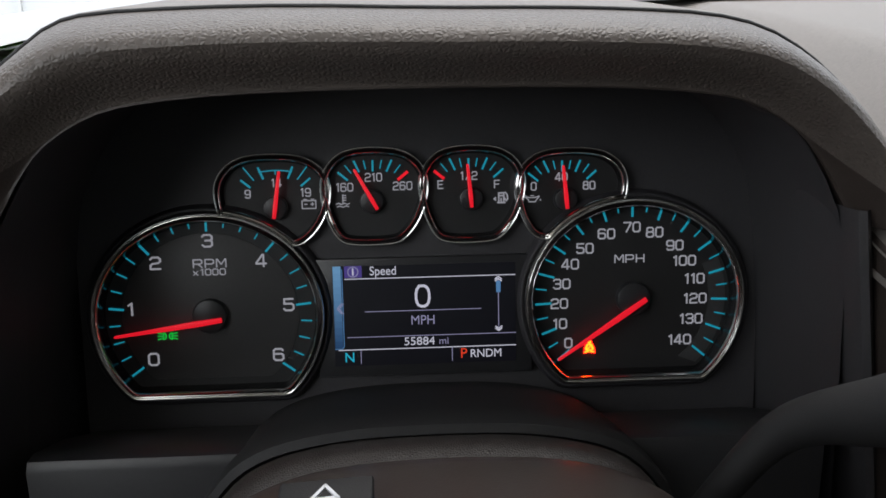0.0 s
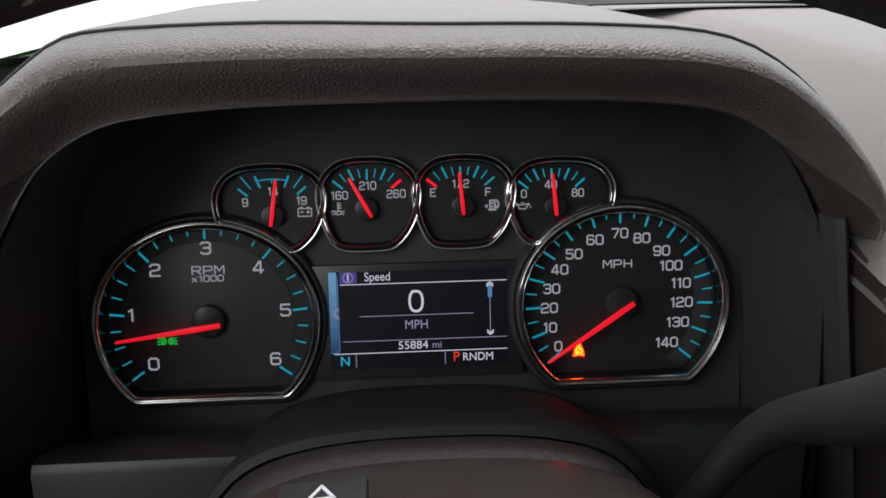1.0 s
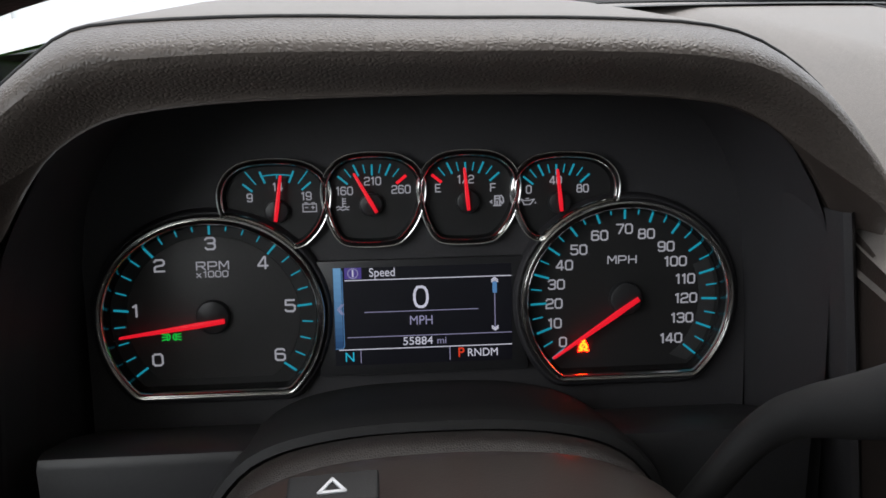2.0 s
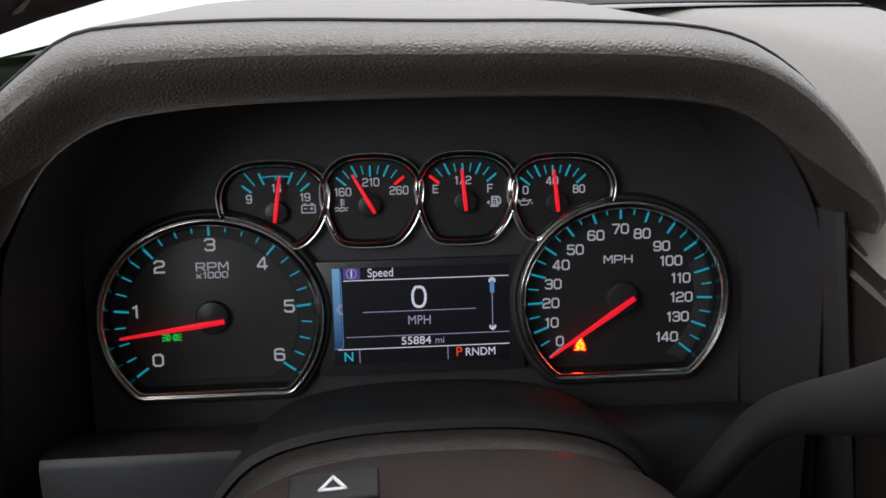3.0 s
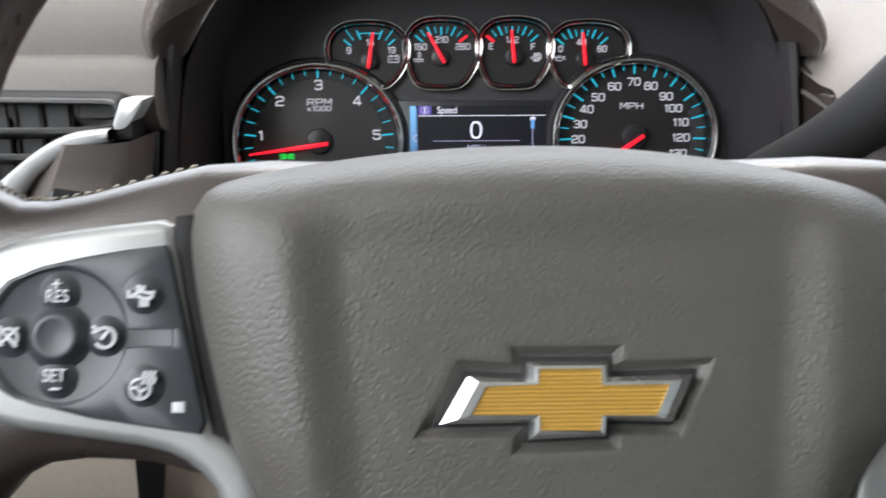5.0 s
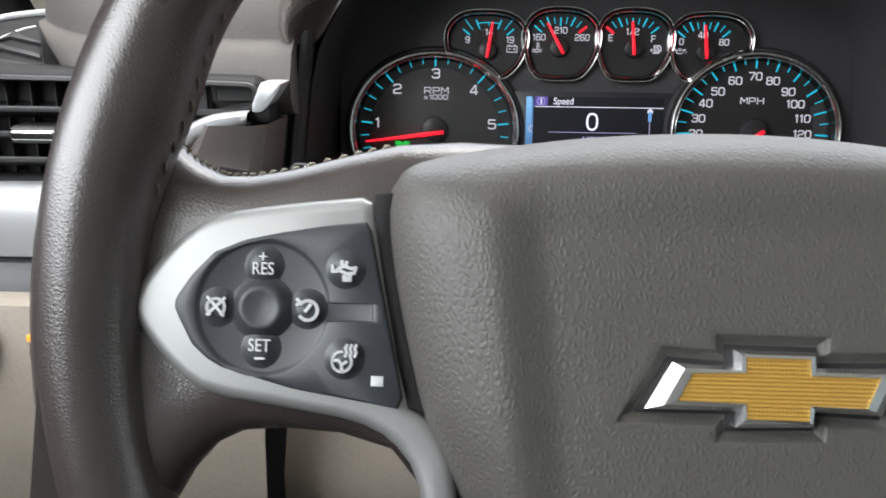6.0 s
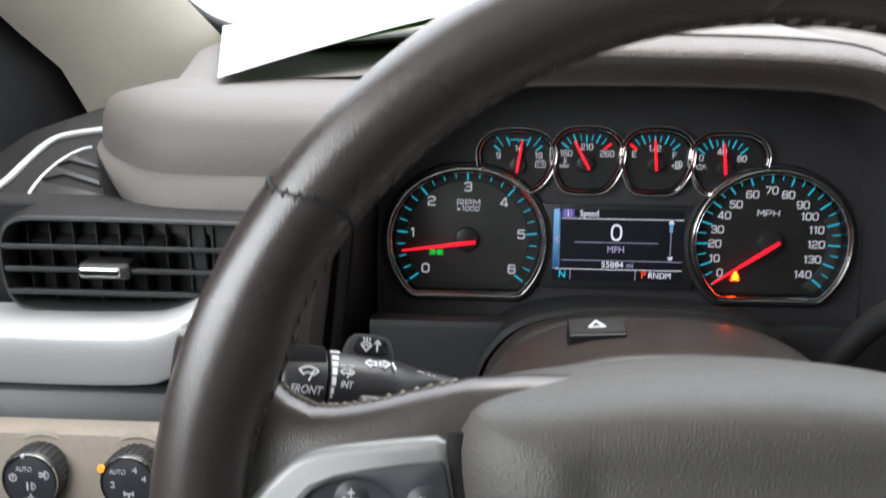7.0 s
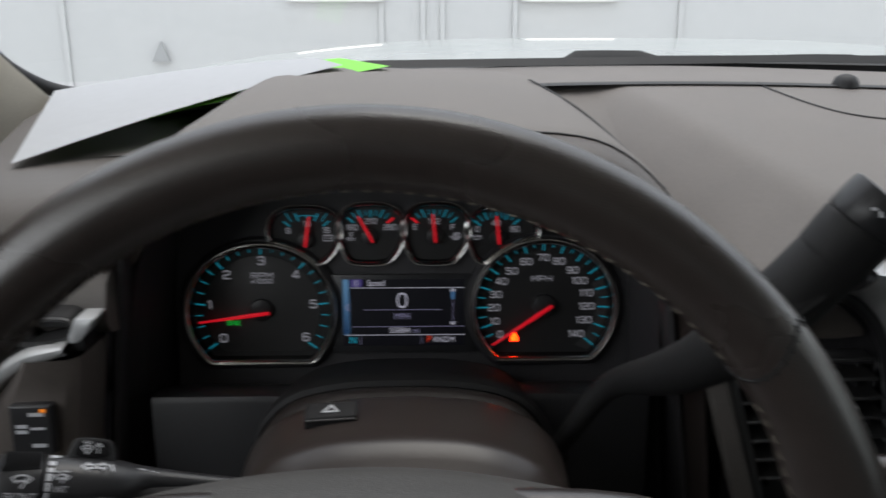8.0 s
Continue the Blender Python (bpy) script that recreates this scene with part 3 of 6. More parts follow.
for k in range(12):
    f = k / 11
    tone = glowing("display_tab_blue", (0.16 - 0.14 * f, 0.36 - 0.29 * f, 0.62 - 0.44 * f), 1.0)
    box("side_tab", 0.003, 0.815 * k / 12, 0.046, 0.815 * (k + 1) / 12, tone, label="graded blue tab" if k == 0 else "")
strokes("tab_outline", [[(sx(0.003), sy(0.825)), (sx(0.042), sy(0.825)), (sx(0.052), sy(0.80)), (sx(0.052), sy(0.03))]], 0.0004, 0.0034, 0.0037, SCR_BLUE, display)
strokes("tab_arrow", [[(sx(0.045), sy(0.37)), (sx(0.020), sy(0.42)), (sx(0.045), sy(0.47))], [(sx(0.055), sy(0.37)), (sx(0.030), sy(0.42)), (sx(0.055), sy(0.47))]], 0.0005, 0.0036, 0.0039, SCR_LILAC, display)
box("icon_box", 0.065, 0.0, 0.160, 0.115, SCR_PURPLE, label="purple info icon")
strokes("icon_ring", [arc(sx(0.112), sy(0.058), 0.0026, 0, 360, 20)], 0.0005, 0.0036, 0.0039, SCR_LILAC, display)
strokes("icon_letter", [[(sx(0.112), sy(0.045)), (sx(0.112), sy(0.085))], [(sx(0.112), sy(0.028)), (sx(0.112), sy(0.031))]], 0.0008, 0.0036, 0.0040, SCR_WHITE, display)
writing("heading", "Speed", 0.0066, sx(0.275), sy(0.058), 0.0036, SCR_WHITE, display, 0.88)
for g, f0, f1, w, mat in ((0.128, 0.065, 1.0, 0.00045, SCR_WHITE), (0.458, 0.17, 0.81, 0.00035, SCR_LILAC), (0.712, 0.07, 1.0, 0.00035, SCR_LILAC), (0.838, 0.02, 1.0, 0.00045, SCR_WHITE)):
    bar("display_line", sx(f0), sy(g), sx(f1), sy(g), w, 0.0034, 0.0037, mat, display)
for f in (0.142, 0.645):
    bar("display_line", sx(f), sy(0.84), sx(f), sy(0.98), 0.0004, 0.0034, 0.0037, SCR_LILAC, display)
strokes("speed_numeral", [smooth_line([(sx(0.452), sy(0.215)), (sx(0.524), sy(0.215)), (sx(0.524), sy(0.418)), (sx(0.452), sy(0.418))], 2) + [Vector((sx(0.470), sy(0.215)))]], 0.0013, 0.0034, 0.0038, SCR_WHITE, display)
writing("unit", "MPH", 0.0070, sx(0.487), sy(0.560), 0.0036, SCR_LILAC, display, 0.92)
writing("odometer_reading", "55884", 0.0061, sx(0.465), sy(0.772), 0.0036, SCR_WHITE, display, 1.08)
writing("odometer_unit", "mi", 0.0052, sx(0.600), sy(0.775), 0.0036, SCR_LILAC, display, 1.05)
writing("compass_letter", "N", 0.0074, sx(0.080), sy(0.918), 0.0036, SCR_CYAN, display, 0.98)
writing("gear_letter", "P", 0.0074, sx(0.708), sy(0.910), 0.0036, SCR_RED, display, 1.0)
writing("gear_letters", "RNDM", 0.0062, sx(0.832), sy(0.915), 0.0036, SCR_WHITE, display, 0.94)
bar("scroll_line", sx(0.905), sy(0.17), sx(0.905), sy(0.66), 0.0004, 0.0034, 0.0037, SCR_LILAC, display)
box("scroll_thumb", 0.893, 0.185, 0.917, 0.30, SCR_BLUE, 0.0039)
for g, s in ((0.155, 1), (0.675, -1)):
    strokes("scroll_arrow", [[(sx(0.888), sy(g + 0.012 * s)), (sx(0.905), sy(g - 0.012 * s)), (sx(0.922), sy(g + 0.012 * s))], [(sx(0.888), sy(g + 0.032 * s)), (sx(0.905), sy(g + 0.008 * s)), (sx(0.922), sy(g + 0.032 * s))]], 0.0006, 0.0034, 0.0039, SCR_WHITE, display)

# ---- dashboard ----
dash = thing("dashboard", "taupe and brown moulded dashboard with padded instrument hood", "dashboard")
# the hood reaches further out on the door side
OUT_DOOR = [(0, 1.4130), (0.05, 1.4145), (0.09, 1.4142), (0.128, 1.4125), (0.1426, 1.409), (0.157, 1.3988), (0.172, 1.387), (0.187, 1.3715), (0.1975, 1.3575), (0.2020, 1.344), (0.2010, 1.3325), (0.1945, 1.3250)]
OUT = [(0, 1.4130), (0.05, 1.4125), (0.08, 1.4115), (0.112, 1.4095), (0.134, 1.4045), (0.153, 1.394), (0.170, 1.3795), (0.186, 1.3605), (0.1955, 1.3475), (0.1985, 1.3385), (0.1975, 1.3315), (0.1910, 1.3250)]
INN = [(0, 1.3835), (0.05, 1.383), (0.08, 1.382), (0.105, 1.380), (0.124, 1.377), (0.138, 1.371), (0.151, 1.362), (0.160, 1.351), (0.167, 1.340), (0.1725, 1.331), (0.1765, 1.3255), (0.181, 1.3235)]


def arch(half, y, dx=0.0, dz=0.0, k=1.0, other=None):
    pts = [(-x * k - (dx if x > 0.03 else 0), y, z + dz) for x, z in (other or half)[::-1]] + [(x * k + (dx if x > 0.03 else 0), y, z + dz) for x, z in half[1:]]
    return smooth_line(pts, 1, closed=False)


def between(a, b, f, y):
    return [((1 - f) * p[0] + f * q[0], (1 - f) * p[1] + f * q[1]) for p, q in zip(a, b)]


def brow_row(f):
    """One line across the rolled brow, from its inner edge (0) to the hood top (1)."""
    y = -0.092 - 0.023 * math.sin(math.pi * f**1.55) ** 0.85 + 0.008 * math.acos(1 - 2 * f) / math.pi
    return arch(between(INN, OUT, f, 0), y, other=between(INN, OUT_DOOR, f, 0))


GRID = [brow_row(k / 48) for k in range(49)]


def brow_at(i, f):
    k = min(47, int(48 * f))
    return GRID[k][i].lerp(GRID[k + 1][i], 48 * f - k)


# the brow's shaded inner side is painted darker, further round at the two ends
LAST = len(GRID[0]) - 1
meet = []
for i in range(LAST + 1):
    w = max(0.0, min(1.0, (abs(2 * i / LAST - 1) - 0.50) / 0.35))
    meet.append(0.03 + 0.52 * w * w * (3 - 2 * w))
loft("brow_shade", [arch(INN, -0.050, 0, 0.003), arch(INN, -0.080, 0, 0.002)] + [[brow_at(i, meet[i] * g / 8) for i in range(LAST + 1)] for g in range(9)], BROWN, dash, "inner brow in darker brown, painted as its shade")
loft("instrument_hood", [[brow_at(i, meet[i] + (1 - meet[i]) * (0.5 - 0.5 * math.cos(math.pi * g / 16))) for i in range(LAST + 1)] for g in range(17)], HOODPAD, dash, "padded brown grained hood brow")
loft("hood_top", [arch(OUT, y, dx, dz, other=OUT_DOOR) for y, dx, dz in ((-0.0838, 0.0, -0.003), (-0.0832, 0.0005, 0.0006), (-0.080, 0.001, 0.0016), (-0.060, 0.002, 0.0025), (0.02, 0.0, 0.0065), (0.12, -0.003, 0.0115), (0.26, -0.006, 0.0150), (0.345, -0.008, 0.0095))], DASH, dash, "smooth taupe hood top")
tube("hood_seam", arch([(x, z + 0.0004) for x, z in OUT], -0.0842, other=[(x, z + 0.0004) for x, z in OUT_DOOR]), 0.0009, RUBBER, dash, "dark seam between hood top and brow", sides=8)
tube("side_seam", smooth_line([(0.1785, -0.078, 1.3718), (0.170, -0.020, 1.3846), (0.155, 0.060, 1.4010), (0.1445, 0.100, 1.4090), (0.130, 0.150, 1.4172), (0.118, 0.190, 1.4225)], 2, closed=False), 0.0010, RUBBER, dash, "dark seam between hood and pad", sides=8)
# dark shroud from the mouth to the cluster
MOUTH = [(0, 1.3895), (0.08, 1.388), (0.124, 1.382), (0.151, 1.366), (0.170, 1.336), (0.177, 1.311), (0.180, 1.270), (0.184, 1.20), (0.186, 1.12)]
DEEP = [(0, 1.385), (0.08, 1.384), (0.122, 1.378), (0.148, 1.362), (0.166, 1.334), (0.172, 1.311), (0.174, 1.270), (0.175, 1.20), (0.175, 1.12)]
MOUTH_DOOR = MOUTH[:5] + [(0.1795, 1.316), (0.1868, 1.262), (0.194, 1.20), (0.203, 1.12)]
loft("cluster_shroud", [arch(MOUTH, -0.0905, -0.001, -0.001, other=MOUTH_DOOR), arch(MOUTH, -0.060, other=MOUTH_DOOR), arch(DEEP, 0.05)], CHARCOAL, dash, "matt black shroud")
for side_of, x_at, lean in ((-1, 0.1790, 0.12), (1, 0.1728, 0.15)):
    loft("mouth_trim", [[(side_of * (x_at + lean * (1.322 - z) + dx), y, z) for dx, y in ((0.020, -0.050), (0.0125, -0.088), (0.0085, -0.0985), (0.0055, -0.1015), (0.0025, -0.1000), (0.0005, -0.0950), (-0.0005, -0.085), (-0.0005, -0.05))] for z in (1.10, 1.18, 1.24, 1.28, 1.305, 1.318, 1.326, 1.332)], CHARCOAL, dash, "black upright trim at the mouth of the hood")
# ledge below the cluster
loft("lower_ledge", [[(x, y, z) for x in (-0.172, -0.166, -0.06, 0.06, 0.166, 0.172)] for y, z in ((0.0, 1.196), (-0.060, 1.222), (-0.090, 1.2315), (-0.0965, 1.231), (-0.099, 1.227), (-0.102, 1.12), (-0.105, 1.05))], SATIN, dash, "black ledge below the dials")

# pads beside the hood
FACE = [(0.06, 1.372), (-0.05, 1.372), (-0.080, 1.3685), (-0.098, 1.358), (-0.1055, 1.340), (-0.1060, 1.3310), (-0.1065, 1.3270), (-0.1160, 1.3200), (-0.1215, 1.3060), (-0.1205, 1.2945), (-0.1140, 1.2865), (-0.098, 1.2825), (0.06, 1.2810)]
secs = []
for x, sweep, lift, fall in ((-0.378, 0.128, 0.049, 0.024), (-0.3765, 0.112, 0.049, 0.017), (-0.372, 0.092, 0.049, 0.010), (-0.364, 0.070, 0.048, 0.005), (-0.354, 0.051, 0.044, 0.0025), (-0.342, 0.034, 0.034, 0.001), (-0.328, 0.020, 0.019, 0), (-0.314, 0.010, 0.007, 0), (-0.298, 0.003, 0.001, 0), (-0.28, 0, 0, 0), (-0.187, 0, 0, 0)):
    secs.append([(x, y + sweep * (0.06 - y) / 0.18, z + (lift * (1.335 - z) / 0.05 if z < 1.335 else -fall * (z - 1.335) / 0.037)) for y, z in FACE])
loft("left_pad", secs, BOLSTER, dash, "rounded brown pad with a rolled lower lip", closed=True, caps=True)
rows = []
for k in range(10):
    y = 0.054 + 0.031 * k
    edge = -0.342 - 0.036 * max(0.0, min(1.0, (y - 0.054) / 0.16))
    z = 1.3719 + 0.021 * max(0.0, (y - 0.054) / 0.25) ** 1.3
    rows.append([(edge - 0.006, y, z - 0.03), (edge - 0.004, y, z - 0.008), (edge, y, z - 0.001), (edge + 0.012, y, z), (-0.25, y, z + 0.001), (-0.20, y, z + 0.003), (-0.165, y, z + 0.008), (-0.140, y, z + 0.015)])
loft("left_shelf", rows, BOLSTER, dash, "brown dash top beside the hood")


# right of the hood the top falls in a slanted face towards the driver
def right_top(x, y):
    return 1.372 + 0.06 * (y + 0.12) / 0.5 + 0.006 * math.sin(6 * x)


def slanted(x, y):
    crease_x = 0.243 - 0.16 * (y - 0.03) if y < 0.03 else 0.243 - 0.19 * (y - 0.03)
    fall = 0.065 * max(0.0, min(1.0, (0.215 - y) / 0.33)) ** 0.85
    f = (crease_x - x) / max(0.03, crease_x - 0.187)
    s = 0.0 if f < -0.12 else (f + 0.12) ** 2 / 0.48 if f < 0.12 else f
    return right_top(x, y) - fall * min(1.15, s)


def front_edge(x):
    return -0.134 - 0.034 * max(0.0, min(1.0, (x - 0.186) / 0.075)) - 0.01 * max(0.0, min(1.0, (x - 0.26) / 0.1))


XS = [0.184, 0.19, 0.197, 0.205, 0.213, 0.221, 0.229, 0.237, 0.245, 0.253, 0.261, 0.269, 0.277, 0.287, 0.30] + [0.33 + 0.04 * k for k in range(33)]
rows = []
for v, drop in ((0.05, -0.014), (0.0, -0.0125), (-0.009, -0.0095), (-0.011, -0.006), (-0.004, -0.0015), (0.012, 0.0)):
    rows.append([(x, front_edge(x) + v, slanted(x, front_edge(x) + max(v, 0.012)) + drop) for x in XS])
for k in range(1, 17):
    f = k / 16
    rows.append([(x, (front_edge(x) + 0.012) * (1 - f) + 0.22 * f, slanted(x, (front_edge(x) + 0.012) * (1 - f) + 0.22 * f)) for x in XS])
loft("right_pad", rows, DASH, dash, "taupe soft dash pad with a slanted face")
rows = []
for k in range(9):
    y = 0.05 + 0.0213 * k
    rows.append([(x, y, slanted(x, y)) for x in (0.10, 0.12, 0.135, 0.15, 0.165, 0.18, 0.188)])
loft("pad_root", rows, DASH, dash)


def ledge_top(x, y):
    base = right_top(max(x, 0.1), 0.2) + 0.0
    return base - 0.028 * max(0.0, min(1.0, (0.02 - x) / 0.34)) + 0.02 * (y - 0.2)


rows = []
for y in (0.2185, 0.222, 0.27, 0.32, 0.37, 0.42):
    rows.append([(x, y, ledge_top(x, y) - (0.004 if y < 0.22 else 0)) for x in [-0.345 + 0.04 * k for k in range(49)]])
loft("windscreen_ledge", rows, DASH, dash, "taupe ledge under the windscreen")

loft("passenger_fascia", [[(x, y, z) for x in (0.46, 0.8, 1.2, 1.62)] for y, z in ((-0.13, 1.352), (-0.165, 1.345), (-0.172, 1.25), (-0.165, 1.15), (-0.19, 1.12), (-0.18, 0.98), (-0.10, 0.84), (0.20, 0.80))], BROWN, dash, "brown fascia on the passenger side")
# ---- steering wheel ----
HUB = pose(0.0021, -0.3613, 1.2486, 68.7) @ Matrix.Scale(1.0886, 4)
wheel = thing("steering_wheel", "brown leather steering wheel with stitched rim and silver-trimmed spokes", "steering wheel", HUB)
R = 0.1862
RIM = HUB.inverted() @ pose(-0.0060, -0.3750, 1.2612, 75.5)


def rim_point(deg, section, dr=0.0, dn=0.0):
    """A point of the rim's surface; section: degrees round the tube from its outer side towards the driver."""
    a, q = radians(deg), radians(section)
    web = 0.003 * (math.exp(-(((deg % 360) - 160) / 6.0) ** 2) + math.exp(-(((deg % 360) - 20) / 6.0) ** 2))
    rr = R + dr + math.cos(q) * (0.0152 if math.cos(q) > 0 else 0.0164 + web)
    return RIM @ Vector((rr * math.cos(a), rr * math.sin(a), dn + 0.0175 * math.sin(q)))


loft("rim", [[rim_point(360 * k / 120, 360 * j / 22) for j in range(22)] for k in range(121)], RIM_LEATHER, wheel, "smooth dark brown leather rim", closed=True)
for deg in (37, 143, 217, 323):
    tube("seam", [rim_point(deg + 1.2 * math.sin(radians(q * 2)), q, 0, 0) for q in range(-60, 261, 16)], 0.0006, RUBBER, wheel, "dark leather seam", sides=6)
    for q in range(-50, 251, 15):
        a, b = [Vector(rim_point(deg + 1.2 * math.sin(radians(q * 2)) + d, q, 0, 0)) for d in (-0.5, 0.5)]
        tube("stitch", [a, a.lerp(b, 0.5) * 1.0015, b], [0.0003, 0.00055, 0.0003], RUBBER, wheel, sides=5)
# thread on the inner side of the rim
for deg in [148 + 2.2 * k for k in range(11)] + [32 - 2.2 * k for k in range(11)] + [40 + 2.6 * k for k in range(39)]:
    p, q = rim_point(deg - 0.55, 168, 0, 0), rim_point(deg + 0.55, 176, 0, 0)
    a, b = Vector(p), Vector(q)
    tube("stitch", [a, a.lerp(b, 0.5) * 0.9985, b], [0.0003, 0.0005, 0.0003], THREAD, wheel, sides=5)

SPOKE = [(-0.186, 0.070, -0.082, 0.0265), (-0.177, 0.0690, -0.078, 0.0225), (-0.168, 0.0620, -0.066, 0.0185), (-0.160, 0.0545, -0.050, 0.0168), (-0.153, 0.0488, -0.037, 0.0165), (-0.146, 0.0455, -0.029, 0.0172), (-0.138, 0.0455, -0.0250, 0.0176), (-0.127, 0.0474, -0.0240, 0.0176), (-0.111, 0.0518, -0.0250, 0.0174), (-0.097, 0.0552, -0.0290, 0.0170), (-0.080, 0.0568, -0.050, 0.0150), (-0.045, 0.0570, -0.050, 0.0080)]
TRIM = [(-0.1025, 0.0389), (-0.1160, 0.0375), (-0.1307, 0.0357), (-0.1425, 0.0337), (-0.1490, 0.0310), (-0.1552, 0.0258), (-0.1633, 0.0163), (-0.1664, 0.0103), (-0.1670, 0.0077), (-0.1655, 0.0048), (-0.1616, -0.0004), (-0.1533, -0.0092), (-0.1453, -0.0144), (-0.1245, -0.0174), (-0.1059, -0.0202), (-0.0966, -0.0245), (-0.0894, -0.0330), (-0.0868, -0.0480), (-0.0786, -0.0480), (-0.0792, -0.0326), (-0.0831, -0.0230), (-0.0889, -0.0178), (-0.0925, -0.0160), (-0.1018, 0.0310)]
PLATE = [(-0.1034, 0.0316), (-0.1150, 0.0303), (-0.1260, 0.0284), (-0.1360, 0.0262), (-0.1441, 0.0228), (-0.1500, 0.0165), (-0.1538, 0.0104), (-0.1541, 0.0085), (-0.1532, 0.0062), (-0.1491, -0.0013), (-0.1450, -0.0050), (-0.1411, -0.0072), (-0.1224, -0.0122), (-0.1085, -0.0144), (-0.0928, -0.0169)]
GAP = [(-0.1026, 0.0392), (-0.0975, 0.0398), (-0.0975, 0.0300), (-0.0885, -0.0150), (-0.0790, -0.0330), (-0.0835, -0.0225), (-0.0889, -0.0176), (-0.0930, -0.0166), (-0.1034, 0.0316)]


def ring_at(outline, centre, angles):
    """The outline as seen round a point inside it: one place for each angle, in degrees."""
    pts = [Vector(p).to_2d() - Vector(centre) for p in outline]
    out = []
    for q in angles:
        w = Vector((math.cos(radians(q)), math.sin(radians(q))))
        best = 0.0
        for a, b in zip(pts, pts[1:] + pts[:1]):
            d = b - a
            den = w.x * d.y - w.y * d.x
            if abs(den) < 1e-12:
                continue
            far, at = (a.x * d.y - a.y * d.x) / den, (a.x * w.y - a.y * w.x) / den
            if far > 0 and -1e-6 <= at <= 1 + 1e-6:
                best = max(best, far)
        out.append(Vector(centre) + w * best)
    return out


for s in (1, -1):
    def flip(points):
        return [(x, y) for x, y in points] if s == 1 else [(-0.008 - x, y) for x, y in points][::-1]

    def fu(x):
        return x if s == 1 else -0.008 - x
    secs = []
    for x, top, low, n in SPOKE:
        mid_v, half = (top + low) / 2, (top - low) / 2
        row = []
        for k in range(40):
            q = 2 * math.pi * k / 40
            c, d = math.cos(q), math.sin(q)
            row.append((fu(x), mid_v + half * math.copysign(abs(c) ** 0.42, c), n - 0.014 + 0.014 * math.copysign(abs(d) ** 0.75, d)))
        secs.append(row)
    spoke = loft("spoke", secs, RIM_LEATHER, wheel, "leather-wrapped spoke", closed=True, caps=True)
    for k in range(24):
        f = 0.3 + 6.4 * k / 23
        a, b = SPOKE[2 + int(f)], SPOKE[3 + int(f)]
        g = f - int(f)
        p = Vector((fu(a[0] + (b[0] - a[0]) * g), a[1] + (b[1] - a[1]) * g, a[3] + (b[3] - a[3]) * g - 0.0105))
        d = Vector((0.0011 if s == 1 else -0.0011, 0.0004, 0.0006))
        tube("stitch", [p - d, p + Vector((0, 0.0004, 0.0002)), p + d], [0.0003, 0.0005, 0.0003], PALE_THREAD, spoke, sides=5)
    # silver trim with a rounded crown
    out = smooth_line(flip(TRIM), 1)
    loft("spoke_trim", [[(p.x, p.y, n) for p in (grown(out, -g) if g else out)] for g, n in ((0, 0.008), (0, 0.0166), (0.0004, 0.0180), (0.0012, 0.0190), (0.0024, 0.0196), (0.0034, 0.0198))], NICKEL, spoke, "satin silver trim", closed=True, caps=True)
    prism("gap_strip", flip(GAP), 0.002, 0.0182, SHADE, spoke, "black gap beside the switch plate", bevel=0.0006)
    # plate with a keyhole-shaped hollow that holds the round switch
    cu, cv = fu(-0.1306), 0.0086
    slot_end, slot_y = 0.0292, -0.0008
    turns = [q for q in range(9, 352, 4)] + [352.5, 354, 355.2, 356.2, 357.2, 358, 359, 0, 1, 2, 2.8, 3.8, 4.8, 6, 7.5]
    turns = turns if s == 1 else [180 - q for q in turns]
    sign = 1 if s == 1 else -1
    hole = []
    for q in turns:
        w = (math.cos(radians(q)), math.sin(radians(q)))
        r = 0.0176
        along_slot = w[0] * sign
        if along_slot > 0:
            lim = ((0.0023 + slot_y) if w[1] > 0 else (0.0023 - slot_y)) / max(1e-6, abs(w[1]))
            r = max(r, min(slot_end / along_slot, lim))
        hole.append(Vector((cu + w[0] * r, cv + w[1] * r)))
    plate = ring_at(flip(PLATE), (cu, cv), turns)
    mid = Vector((cu, cv))

    def drawn(points, d):
        return [p + (mid - p).normalized() * d for p in points]
    loft("switch_plate", [[(p.x, p.y, n) for p in row] for row, n in ((plate, 0.008), (plate, 0.0200), (drawn(plate, 0.0004), 0.0210), (drawn(plate, 0.0012), 0.0214), (drawn(hole, -0.0004), 0.0214), (drawn(hole, 0.0001), 0.0212), (drawn(hole, 0.0007), 0.0205), (drawn(hole, 0.0012), 0.0203), (drawn(hole, 0.012), 0.0203), (drawn(hole, 0.0171), 0.0203))], KEYPAD, spoke, "charcoal switch plate with a hollow", closed=True, caps=True)
    band("knob", arc(cu, cv - 0.0002, 0.0054, 0, 360, 36)[:-1], [(0.0034, 0.0202), (0.0022, 0.0208), (0.0012, 0.0219), (0.0003, 0.0232), (-0.0004, 0.0235), (-0.0012, 0.0233), (-0.0030, 0.0229), (-0.00539, 0.0228)], KEYPAD, spoke, "dished round button", ring=False)
    for x, y in ((-0.1306, 0.0195), (-0.1306, -0.0020), (-0.1424, 0.0084), (-0.1188, 0.0084), (-0.1090, 0.0190), (-0.1086, -0.0042)):
        base = 0.0202 if x < -0.115 else 0.0213
        band("button", arc(fu(x), y, 0.0046, 0, 360, 28)[:-1], [(0.0010, base), (0.0002, base + 0.0003), (-0.0008, base + 0.0010), (-0.0016, base + 0.0015), (-0.0026, base + 0.0019), (-0.0045, base + 0.0021)], KEYPAD, spoke, ring=False)
